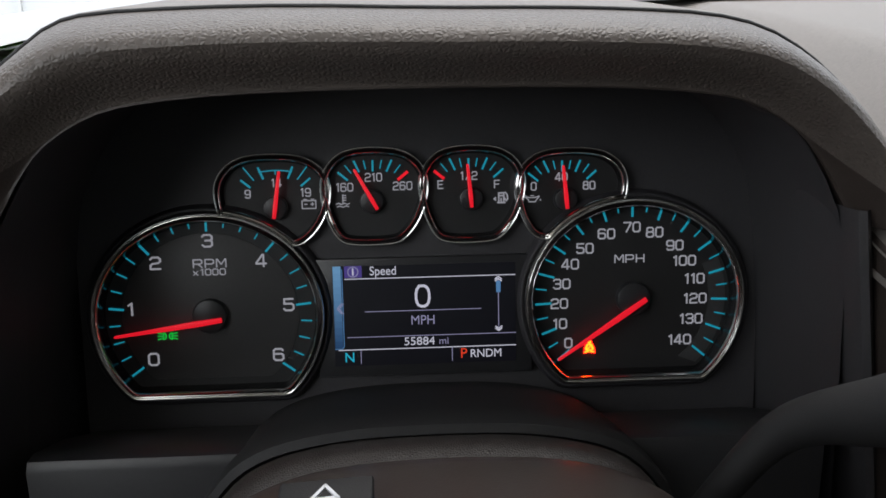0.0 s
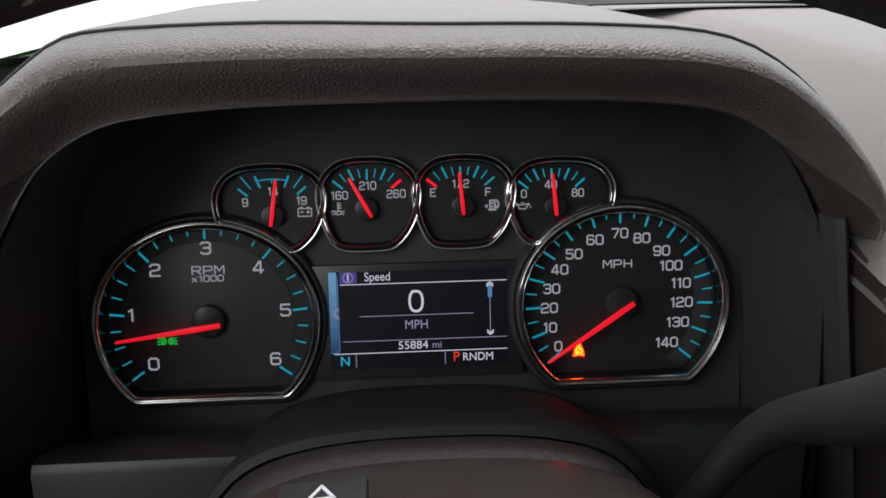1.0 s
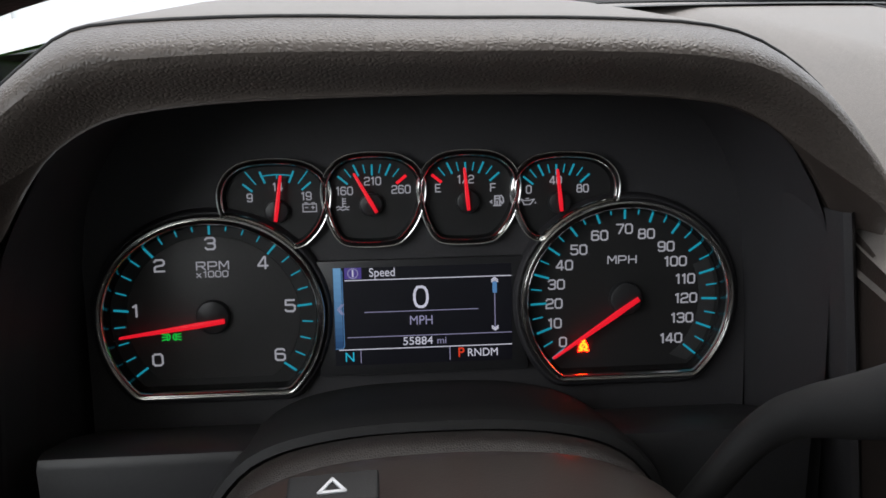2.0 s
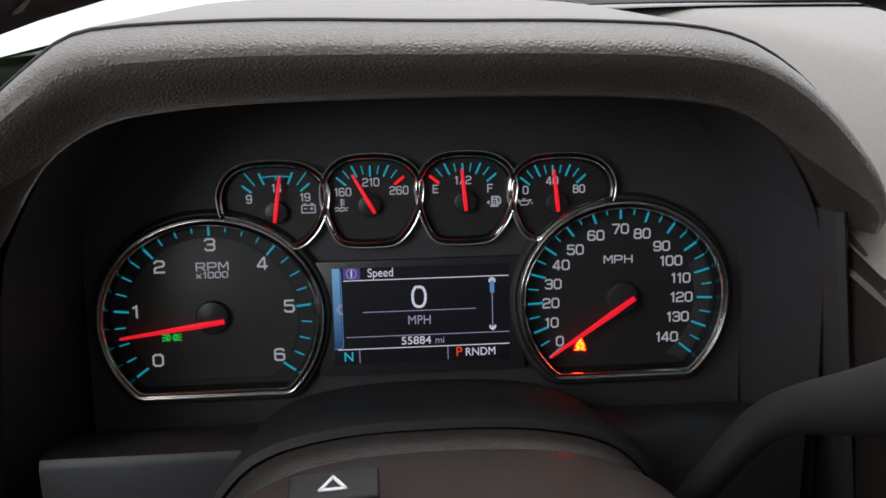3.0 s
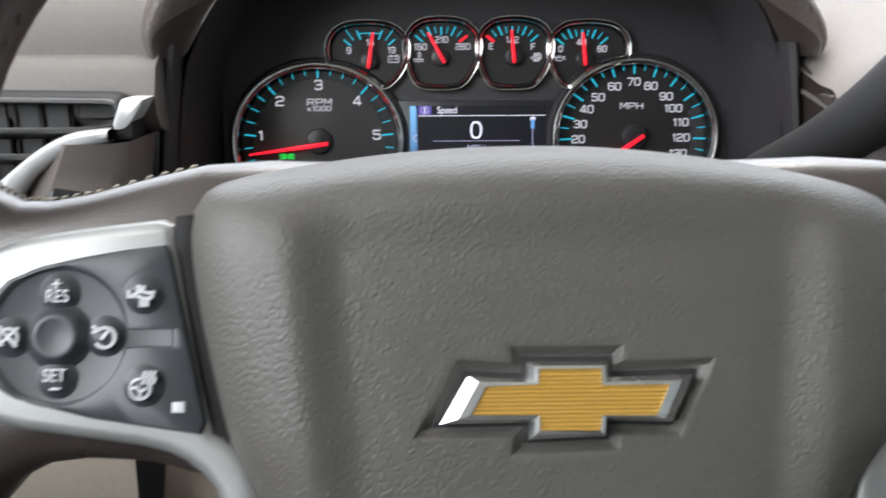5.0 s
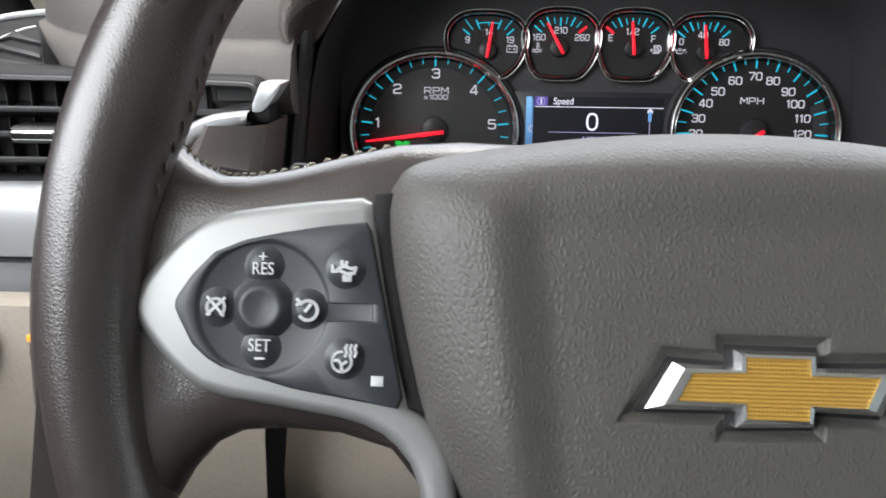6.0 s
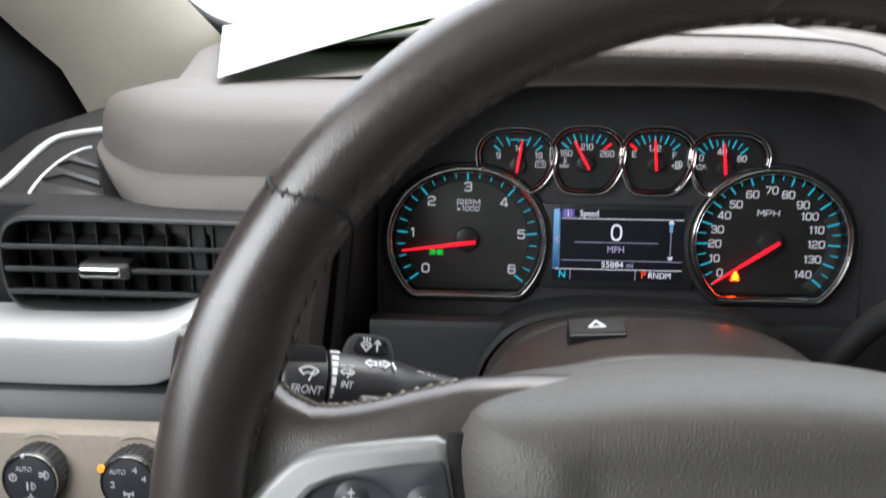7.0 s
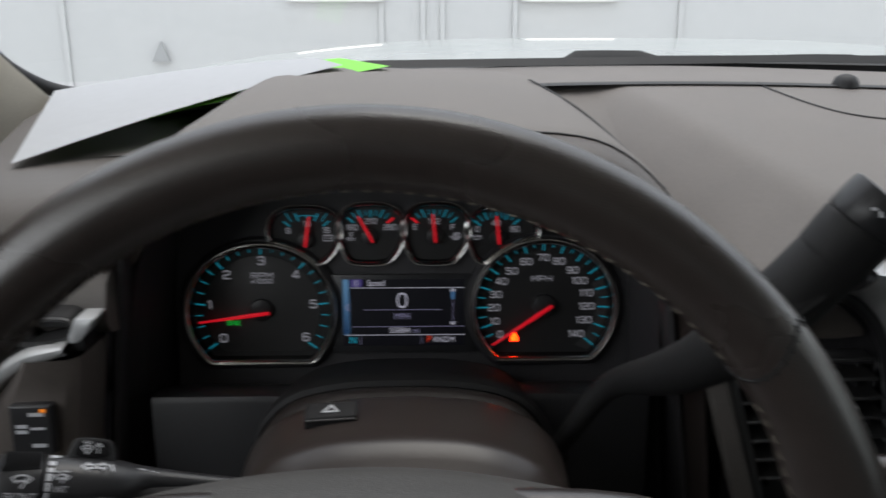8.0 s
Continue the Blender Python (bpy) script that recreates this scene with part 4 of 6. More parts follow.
    if s == 1:
        lo, hi = (0.0219, 0.0227), (0.0230, 0.0238)
        writing("button_word", "RES", 0.0046, -0.1305, 0.0184, 0.0226, PRINT, spoke, 0.82)
        writing("button_word", "SET", 0.0046, -0.1306, -0.0014, 0.0226, PRINT, spoke, 0.82)
        strokes("button_sign", [[(-0.1315, 0.0217), (-0.1297, 0.0217)], [(-0.1306, 0.0207), (-0.1306, 0.0227)]], 0.0004, *lo, PRINT, spoke)
        strokes("button_sign", [[(-0.1315, -0.0046), (-0.1293, -0.0046)]], 0.0005, *lo, PRINT, spoke)
        strokes("cancel_symbol", [arc(-0.1424, 0.0082, 0.0023, -50, 230, 14), [(-0.1446, 0.0064), (-0.1402, 0.0106)], [(-0.1446, 0.0108), (-0.1404, 0.0062)]], 0.0007, *lo, PRINT, spoke)
        strokes("cruise_symbol", [arc(-0.1184, 0.0080, 0.0025, -140, 140, 14), [(-0.1190, 0.0078), (-0.1178, 0.0094)], [(-0.1212, 0.0108), (-0.1204, 0.0100), (-0.1212, 0.0094)]], 0.0008, *lo, PRINT, spoke)
        strokes("alert_symbol", [[(-0.1110, 0.0186), (-0.1094, 0.0196), (-0.1074, 0.0190), (-0.1062, 0.0192), (-0.1066, 0.0178), (-0.1084, 0.0176), (-0.1108, 0.0186)], [(-0.1122, 0.0196), (-0.1122, 0.0182), (-0.1112, 0.0182)], [(-0.1098, 0.0208), (-0.1098, 0.0198)], [(-0.1086, 0.0206), (-0.1088, 0.0198)], [(-0.1092, 0.0170), (-0.1092, 0.0160), (-0.1076, 0.0160), (-0.1076, 0.0170)], [(-0.1092, 0.0166), (-0.1076, 0.0166)]], 0.0008, *hi, PRINT, spoke)
        strokes("heated_wheel_symbol", [arc(-0.1090, -0.0048, 0.0025, 90, 380, 18), [(-0.1115, -0.0046), (-0.1098, -0.0044), (-0.1090, -0.0056), (-0.1078, -0.0048)], [(-0.1090, -0.0056), (-0.1090, -0.0073)]] + [[(-0.1082 + 0.0012 * k, -0.0034), (-0.1078 + 0.0012 * k, -0.0024), (-0.1082 + 0.0012 * k, -0.0014), (-0.1078 + 0.0012 * k, -0.0006)] for k in range(3)], 0.0007, *hi, PRINT, spoke)
        prism("indicator", [(-0.1016, -0.0109), (-0.0984, -0.0110), (-0.0984, -0.0083), (-0.1016, -0.0083)], 0.0208, 0.0219, PRINT, spoke, "pale indicator lamp", bevel=0.0003)

COVER = smooth_line([(-0.1018, 0.0360), (-0.1008, 0.0425), (-0.0971, 0.0475), (-0.0896, 0.0502), (-0.0730, 0.0530), (-0.0450, 0.0568), (-0.0160, 0.0584), (0.0130, 0.0579), (0.0430, 0.0545), (0.0700, 0.0497), (0.0855, 0.0450), (0.0920, 0.0385), (0.0941, 0.0280), (0.0935, 0.0137), (0.0911, -0.0040), (0.0865, -0.0185), (0.0750, -0.0310), (0.0660, -0.0500), (0.0420, -0.0660), (-0.0040, -0.0710), (-0.0500, -0.0660), (-0.0740, -0.0500), (-0.0841, -0.0320), (-0.0906, -0.0190), (-0.0936, -0.0080), (-0.0974, 0.0080), (-0.1004, 0.0230)], 2)
OUTER = [(-0.0137, 0.0011), (0.0059, 0.0009), (0.0061, -0.0028), (0.0263, -0.0024), (0.0208, -0.0135), (0.0054, -0.0130), (0.0049, -0.0166), (-0.0135, -0.0172), (-0.0133, -0.0132), (-0.0346, -0.0133), (-0.0280, -0.0022), (-0.0136, -0.0030)]
GOLDEN = [(-0.0113, -0.0005), (0.0036, -0.0006), (0.0038, -0.0045), (0.0199, -0.0045), (0.0166, -0.0117), (0.0035, -0.0115), (0.0031, -0.0151), (-0.0113, -0.0149), (-0.0114, -0.0113), (-0.0274, -0.0111), (-0.0238, -0.0045), (-0.0114, -0.0041)]
EYE = (-0.0037, -0.0075)


def crease(x, y, n):
    """The middle field lies deeper than the shoulders and the rolled top."""
    xi = 0.0560 - 0.10 * max(0.0, 0.034 - y)
    w = max(0.0, min(1.0, (xi + 0.0140 - abs(x + 0.0035)) / 0.0155))
    t = max(0.0, min(1.0, (0.047 - y) / 0.020))
    return n - 0.0050 * w * w * (3 - 2 * w) * t * t * (3 - 2 * t)


corners = [math.degrees(math.atan2(p[1] - EYE[1], p[0] - EYE[0])) % 360 for p in grown(OUTER, 0.0036)]
spread = sorted(set([3.0 * k for k in range(120)] + corners + [c + d for c in corners for d in (-0.8, 0.8)]))
rim_row = ring_at(COVER, EYE, spread)
hollow = ring_at(grown(OUTER, 0.0036), EYE, spread)
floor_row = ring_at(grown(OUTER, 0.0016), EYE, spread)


def cover_row(f, n, lift=0.0):
    return [(EYE[0] + (p.x - EYE[0]) * f, EYE[1] + (p.y - EYE[1]) * f + lift * max(0.0, p.y) / 0.05, n) for p in rim_row]


rows = [cover_row(0.955, -0.020, 0.004), cover_row(0.982, -0.0175, 0.0045), cover_row(1.0, -0.013, 0.0046), cover_row(1.0, -0.004, 0.0030), cover_row(1.0, 0.004, 0.0016)]
for f in [0.998, 0.994, 0.988, 0.98, 0.97, 0.957, 0.94, 0.92, 0.90] + [0.884 - 0.014 * k for k in range(29)]:
    rise = 0.0338 * (1 - f**6) ** 0.5
    rows.append([(x, y, crease(x, y, n)) for x, y, n in cover_row(f, 0.004 + rise, 0.0016 * max(0.0, 1 - rise / 0.012))])
FLAT = 0.0378 - 0.0050
last = cover_row(0.884 - 0.014 * 28, 0.0)
for g in (0.15, 0.3, 0.45, 0.6, 0.75, 0.88):
    rows.append([(a[0] + (b.x - a[0]) * g, a[1] + (b.y - a[1]) * g, crease(0, a[1] + (b.y - a[1]) * g, 0.0378)) for a, b in zip(last, grown(hollow, 0.0004))])
for row, n in ((grown(hollow, 0.0004), FLAT), (hollow, FLAT - 0.0002), (grown(hollow, -0.0003), FLAT - 0.0008), (floor_row, FLAT - 0.0024)):
    rows.append([(p.x, p.y, n) for p in row])
cover = loft("airbag_cover", rows, PAD, wheel, "grained taupe airbag cover", closed=True, caps=True)
MIDLINE = [((a + 1.2 * c) / 2.2, (b + 1.2 * d) / 2.2) for (a, b), (c, d) in zip(OUTER, GOLDEN)]
emblem = loft("emblem", [[(x, y, n) for x, y in pts] for pts, n in ((OUTER, 0.0290), (OUTER, 0.0343), (MIDLINE, 0.0364), (GOLDEN, 0.0366), (GOLDEN, 0.0355))], BADGE, cover, "chrome and gold winged-cross badge", closed=True, smooth=False)
prism("emblem_field", GOLDEN, 0.033, 0.0360, GOLD, cover, "gold field", bevel=0, smooth=False)
# raised gold grains in rows
ribs, rib_faces = [], []
for k in range(15):
    y = -0.0011 - 0.00098 * k
    wing = -0.0112 < y < -0.0046
    x0 = -0.0272 + 0.0036 * (y + 0.0111) / 0.0066 if wing else -0.0111
    x1 = 0.0164 + 0.0033 * (y + 0.0117) / 0.0072 if wing else 0.0034
    count = int((x1 - x0) / 0.0009)
    for j in range(count):
        a, b = x0 + (x1 - x0) * j / count, x0 + (x1 - x0) * (j + 1) / count
        c, i = (a + b) / 2, len(ribs)
        ribs += [(a, y - 0.00047, 0.0359), (b, y - 0.00047, 0.0359), (b, y + 0.00047, 0.0359), (a, y + 0.00047, 0.0359), (c - 0.0003, y, 0.03645), (c + 0.0003, y, 0.03645)]
        rib_faces += [(i, i + 1, i + 5, i + 4), (i + 3, i + 4, i + 5, i + 2), (i, i + 4, i + 3), (i + 1, i + 2, i + 5)]
mesh("emblem_ribs", ribs, rib_faces, GOLD, cover, "fine gold grains in rows", False)
# black plate paints in the shade of the hollow round the badge
prism("emblem_shade", grown(OUTER, 0.0012), 0.028, FLAT - 0.0018, LEVER, cover, "black plate painted as the shade round the badge", bevel=0, smooth=False)

tube("shaft", [(0, 0, 0.0), (0, 0, -0.16)], 0.032, BLACK, wheel, "steering shaft boss", sides=20)

# ---- steering column ----
column = thing("steering_column", "brown steering column shroud with black collar", "steering column")
HUMP = [(0, 0.0), (0.018, -0.0005), (0.036, -0.0018), (0.052, -0.0048), (0.064, -0.0092), (0.075, -0.0148), (0.084, -0.0215), (0.092, -0.0305), (0.098, -0.0420), (0.103, -0.060), (0.106, -0.10), (0.107, -0.16)]
LIP = [(0, 0.0), (0.025, -0.0004), (0.042, -0.0018), (0.058, -0.0045), (0.072, -0.0085), (0.084, -0.0152), (0.094, -0.0260), (0.101, -0.0370), (0.106, -0.055), (0.109, -0.14)]


def hump(y, z, k=1.0, shape=HUMP, cx=0.001):
    pts = [(cx - x * k, y, z + h) for x, h in shape[::-1]] + [(cx + x * k, y, z + h) for x, h in shape[1:]]
    return smooth_line(pts, 1, closed=False)


def lip(y, z, k=1.0):
    return hump(y, z, k, LIP, 0.001)


loft("collar", [lip(0.0, 1.218), lip(-0.04, 1.232), lip(-0.085, 1.2455), lip(-0.104, 1.2492), lip(-0.1105, 1.2488, 0.995), lip(-0.1125, 1.2455, 0.98), lip(-0.106, 1.2410, 0.965), lip(-0.095, 1.2400, 0.96)], LEVER, column, "black arched collar")
loft("boot", [lip(-0.092, 1.238, 0.95), lip(-0.108, 1.2425, 0.955), lip(-0.119, 1.2480, 0.955), lip(-0.128, 1.2505, 0.945), lip(-0.135, 1.2508, 0.93), lip(-0.1390, 1.2480, 0.915), lip(-0.1395, 1.242, 0.90), lip(-0.132, 1.231, 0.88)], LEATHER, column, "brown leather boot")
loft("shroud", [hump(y, z, k, cx=0.003) for y, z, k in ((-0.142, 1.230, 0.97), (-0.1425, 1.246, 1.01), (-0.146, 1.2535, 1.02), (-0.151, 1.2565, 1.02), (-0.158, 1.2582, 1.015), (-0.172, 1.2606, 1.0), (-0.190, 1.2634, 0.985), (-0.208, 1.2658, 0.975), (-0.218, 1.2667, 0.97), (-0.224, 1.2668, 0.968), (-0.229, 1.2655, 0.966), (-0.236, 1.2612, 0.962), (-0.250, 1.2530, 0.95), (-0.275, 1.240, 0.91), (-0.33, 1.22, 0.84))], COLUMN, column, "brown shroud with a rolled edge")
hz = rounded("hazard_switch", -0.0530, -0.0228, -0.1957, -0.182, 1.250, 1.2664, 0.0014, SHADE, column, "black hazard warning switch", shear=lambda x, y, z: (x, y, z + 0.06 * (x + 0.0228) + 0.22 * (y + 0.1957)))
# grey strip paints the highlight along the switch's lower edge
tube("edge_highlight", [(-0.0525, -0.1958, 1.2630), (-0.0380, -0.1960, 1.2639), (-0.0235, -0.1958, 1.2646)], 0.0007, LOUVRE, hz, "grey strip painted as the lower edge's highlight", sides=8)
strokes("warning_triangle", [[(-0.0042, -0.0027), (0.0042, -0.0027), (0.0, 0.0030), (-0.0042, -0.0027)]], 0.0011, -0.0012, 0.0005, PRINT, hz, "pale printed triangle", m=pose(-0.0380, -0.1887, 1.2672, 12.4, -3.4, 0))
# wiring cover under the column, down to the floor
rounded("lower_shroud", -0.085, 0.079, -0.29, -0.10, 1.00, 1.222, 0.02, BROWN, column)

# ---- stalk for lamps and wipers ----
stalk = thing("indicator_stalk", "black multifunction stalk with printed wiper symbols", "control stalk", pose(-0.1716, -0.2611, 1.2621, 62.19, 12.19, 16.78))


def along(name, rows, mat, label="", sides=28):
    """A body turned round the stalk's own axis: rows of (x, radius, offset upwards)."""
    return loft(name, [[(x, up + r * math.sin(2 * math.pi * k / sides), r * math.cos(2 * math.pi * k / sides)) for k in range(sides)] for x, r, up in rows], mat, stalk, label, closed=True, caps=True)


def facing(x, phi):
    """The plane that touches the stalk at an angle round its axis."""
    return pose(0, 0, 0, -phi) @ pose(x, 0, 0)


arm = along("arm", [(0.0004, 0.0145, 0), (0.0008, 0.0157, 0), (0.012, 0.0159, 0), (0.022, 0.0157, 0), (0.030, 0.0147, 0.0002), (0.036, 0.0130, 0.0010), (0.040, 0.0108, 0.0022), (0.044, 0.0086, 0.0036), (0.050, 0.0070, 0.0046), (0.065, 0.0058, 0.0040), (0.085, 0.0052, 0.0030), (0.110, 0.0050, 0.0010)], SATIN, "tapered black arm")
# dark cylinder that fills the cut-out below the arm
along("under_neck", [(0.036, 0.0080, -0.003), (0.060, 0.0078, -0.003), (0.110, 0.0080, -0.003)], SHADE, "dark cylinder below the arm", sides=18)
grip = along("grip", [(-0.0220, 0.0090, 0), (-0.0218, 0.0135, 0), (-0.0205, 0.0155, 0), (-0.0185, 0.0163, 0), (-0.0020, 0.0166, 0), (-0.0008, 0.0162, 0), (-0.0005, 0.0150, 0)], SATIN, "black twist grip")
# slanted knurls above and below the print
for deg in [30 + 4.2 * k for k in range(12)] + [-44 - 4.2 * k for k in range(12)]:
    rows = []
    for k in range(5):
        x, q = -0.0188 + 0.0172 * k / 4, radians(deg + 5.5 * k / 4)
        rows.append([(x, r * math.sin(q + w), r * math.cos(q + w)) for r, w in ((0.0163, -0.030), (0.0175, 0.0), (0.0163, 0.030))])
    loft("ridge", rows, SATIN, grip, smooth=False)
strokes("wiper_symbol", [arc(0, -0.0030, 0.0062, 48, 132, 8), arc(0, -0.0030, 0.0036, 48, 132, 6), [(-0.0042, 0.0016), (-0.0025, -0.0002)], [(0.0042, 0.0016), (0.0025, -0.0002)], [(0.0002, -0.0028), (0.0022, 0.0016)]], 0.0007, 0.0164, 0.0171, PRINT, grip, "pale printed symbol", m=facing(-0.0092, 11))
writing("word", "FRONT", 0.0050, 0, 0, 0.0168, PRINT, grip, 0.86, 0.2, m=facing(-0.0098, -13))
prism("pointer", [(-0.0016, -0.0016), (0.0020, -0.0002), (-0.0016, 0.0016)], 0.0162, 0.0169, PRINT, grip, "small pale pointer", bevel=0, smooth=False, m=facing(-0.0052, -35))
# broken pale scale next to the grip
for a0, a1, w in ((66, 80, 0.0042), (44, 54, 0.0030), (30, 38, 0.0026), (14, 27, 0.0022), (-3, 11, 0.0019), (-16, -6, 0.0014), (-22, -18, 0.0009)):
    rows = []
    for k in range(5):
        q = radians(a0 + (a1 - a0) * k / 4)
        rows.append([(x, r * math.sin(q), r * math.cos(q)) for x, r in ((0.0014, 0.0155), (0.0014, 0.0161), (0.0014 + w, 0.0161), (0.0014 + w, 0.0155))])
    loft("marker", rows, PRINT, arm, "pale scale mark", smooth=False)
paddle = prism("paddle", smooth_line([(0.0075, 0.006), (0.0080, 0.0150), (0.0105, 0.0232), (0.0135, 0.0252), (0.0265, 0.0248), (0.0296, 0.0228), (0.0320, 0.0150), (0.0322, 0.006)], 2), -0.006, 0.0050, SATIN, stalk, "washer paddle", bevel=0.0014)
prism("paddle_inset", smooth_line([(0.0108, 0.0150), (0.0128, 0.0222), (0.0150, 0.0236), (0.0255, 0.0233), (0.0275, 0.0218), (0.0296, 0.0150)], 2), 0.0046, 0.0056, GLOSSY, paddle, "smooth printed field", bevel=0.0004)
strokes("washer_symbol", [arc(0.0176, 0.0182, 0.0030, 35, 145, 8), arc(0.0176, 0.0182, 0.0016, 35, 145, 6), [(0.0152, 0.0199), (0.0176, 0.0172), (0.0200, 0.0199)], [(0.0162, 0.0222), (0.0162, 0.0230)], [(0.0176, 0.0222), (0.0176, 0.0231)], [(0.0190, 0.0222), (0.0190, 0.0230)], [(0.0228, 0.0176), (0.0228, 0.0222)], [(0.0214, 0.0208), (0.0228, 0.0224), (0.0242, 0.0208)]], 0.0007, 0.0055, 0.0060, PRINT, paddle, "pale printed symbol")
strokes("interval_symbol", [arc(0, -0.0022, 0.0042, 42, 138, 7), arc(0, -0.0022, 0.0024, 42, 138, 5), [(-0.0030, 0.0006), (-0.0017, -0.0006)], [(0.0030, 0.0006), (0.0017, -0.0006)], [(0, -0.0020), (0.0014, 0.0012)], [(-0.0030, 0.0032), (-0.0012, 0.0032)], [(0.0004, 0.0034), (0.0026, 0.0034)]], 0.0006, 0.0157, 0.0163, PRINT, arm, "pale printed symbol", m=facing(0.0082, 19))
writing("word", "INT", 0.0042, 0, 0, 0.0161, PRINT, arm, 0.8, 0.2, m=facing(0.0080, 0))
strokes("turn_symbol", [[(-0.0070, 0), (-0.0046, 0.0024), (-0.0046, 0.0012), (-0.0018, 0.0012), (-0.0018, -0.0012), (-0.0046, -0.0012), (-0.0046, -0.0024), (-0.0070, 0)], [(0.0046, 0.0006), (0.0022, 0.0026), (0.0022, 0.0014), (-0.0002, 0.0014), (-0.0002, -0.0010), (0.0022, -0.0010), (0.0022, -0.0022), (0.0046, 0.0006)], [(0.0062, 0.0014), (0.0070, -0.0026)]], 0.0008, 0.0153, 0.0162, PRINT, arm, "pale printed arrows", m=facing(0.0236, 44))
strokes("beam_symbol", [[(-0.0075, 0.0010), (-0.0045, 0.0010), (-0.0022, -0.0006), (0.0006, -0.0006)], [(-0.0066, -0.0004), (-0.0040, -0.0006)], [(0.0028, 0.0004), (0.0034, -0.0008)], [(0.0052, 0.0004), (0.0064, -0.0006)]], 0.0012, 0.0100, 0.0116, PRINT, arm, "pale printed beam marks", m=facing(0.0440, 66) @ pose(0, 0, 0, 0, 9))
writing("word", "OFF", 0.0038, 0, 0, 0.0161, PRINT, arm, 0.8, 0.25, m=facing(0.0062, -42))
strokes("scale_marks", [[(0.0014, -0.0010), (0.0018, 0.0012)], [(0.0010, -0.0052), (0.0022, -0.0034)], [(0.0040, -0.0052), (0.0080, -0.0046)]], 0.0006, 0.0157, 0.0162, PRINT, arm, "small pale marks", m=facing(0, -44))
key = prism("auto_button", smooth_line([(-0.0100, -0.0060), (-0.0094, 0.0050), (-0.0080, 0.0062), (0.0084, 0.0058), (0.0096, 0.0044), (0.0098, -0.0060)], 1), 0.0120, 0.0172, SATIN, stalk, "raised black wiper button", bevel=0.0008, m=facing(0.0236, -36))
prism("field", [(-0.0080, -0.0050), (-0.0076, 0.0044), (0.0082, 0.0040), (0.0084, -0.0050)], 0.0168, 0.0176, GLOSSY, key, "smooth printed field", bevel=0.0003)
writing("word", "AUTO", 0.0040, 0.0034, -0.0004, 0.0178, PRINT, key, 0.8, 0.2)
strokes("auto_symbol", [arc(-0.0042, -0.0026, 0.0044, 45, 135, 7), [(-0.0073, 0.0005), (-0.0042, -0.0024), (-0.0011, 0.0005)], [(-0.0042, -0.0024), (-0.0030, 0.0014)]], 0.0006, 0.0174, 0.0179, PRINT, key, "pale printed symbol")

# ---- column gear lever ----
lever = thing("gear_lever", "black column gear lever with a thumb button", "gear lever")
tube("stem", smooth_line([(0.100, -0.118, 1.190), (0.106, -0.121, 1.203), (0.115, -0.126, 1.221), (0.126, -0.132, 1.243), (0.134, -0.138, 1.256), (0.143, -0.148, 1.2655), (0.153, -0.163, 1.274), (0.164, -0.181, 1.286), (0.176, -0.198, 1.302), (0.188, -0.211, 1.3205), (0.199, -0.218, 1.3355), (0.209, -0.2215, 1.3485), (0.223, -0.2245, 1.3665)], 2, closed=False), [0.0064, 0.0066, 0.0070, 0.0074, 0.0084, 0.0098, 0.0122, 0.0146, 0.0166, 0.0180, 0.0186, 0.0188, 0.0188], LEVER, lever, "curved black stem", sides=22)
band("pivot_collar", arc(0, 0, 0.0078, 0, 360, 24)[:-1], [(0.0, -0.006), (0.0022, -0.005), (0.0026, 0.004), (0.0012, 0.007), (-0.001, 0.007)], SATIN, lever, "ribbed black pivot collar", m=look((0.103, -0.1195, 1.196), (0.091, -0.113, 1.172)))
tube("grip", [(0.2215, -0.2243, 1.3646), (0.2225, -0.2245, 1.3658), (0.2245, -0.2250, 1.3686), (0.230, -0.2260, 1.3770), (0.2344, -0.2268, 1.3838), (0.2348, -0.2269, 1.3844)], [0.0186, 0.0191, 0.0193, 0.0195, 0.0195, 0.0188], LEVER, lever, "rounded black grip", sides=24)
tube("end_cap", [(0.2348, -0.2269, 1.3844), (0.2352, -0.2270, 1.3850), (0.240, -0.2280, 1.3915), (0.2445, -0.2290, 1.3972), (0.2458, -0.2293, 1.3988), (0.2463, -0.2294, 1.3994), (0.2466, -0.2295, 1.3998)], [0.0186, 0.0195, 0.0195, 0.0194, 0.0188, 0.0176, 0.011], SATIN, lever, "end button of the grip", sides=24)
strokes("cap_symbol", [[(-0.004, -0.003), (0.004, 0.003)], [(-0.004, 0.002), (0.001, -0.004)], [(0.000, 0.004), (0.004, -0.002)], [(-0.004, 0), (0.005, 0)]], 0.0015, -0.0008, 0.0006, PRINT, lever, "pale printed symbol", m=pose(0.2355, -0.2450, 1.3975, 62, 0, -14) @ pose(0, 0, 0, 0, 0, -30))
BUT = smooth_line([(-0.024, -0.0085), (0.020, -0.0105), (0.024, -0.007), (0.024, 0.007), (0.020, 0.0105), (-0.024, 0.0085), (-0.027, 0.005), (-0.027, -0.005)], 2)
bm_ = pose(0.1955, -0.2340, 1.3465, 66, 0, -26) @ pose(0, 0, 0, 0, 0, 45)
band("button_gap", BUT, [(-0.0002, -0.004), (-0.0002, 0.0006), (0.0010, 0.0006), (0.0010, -0.004)], RUBBER, lever, "dark gap round the button", m=bm_)
thumb = prism("thumb_button", BUT, -0.006, 0.0016, LEVER, lever, "black thumb button", bevel=0.0014, m=bm_)
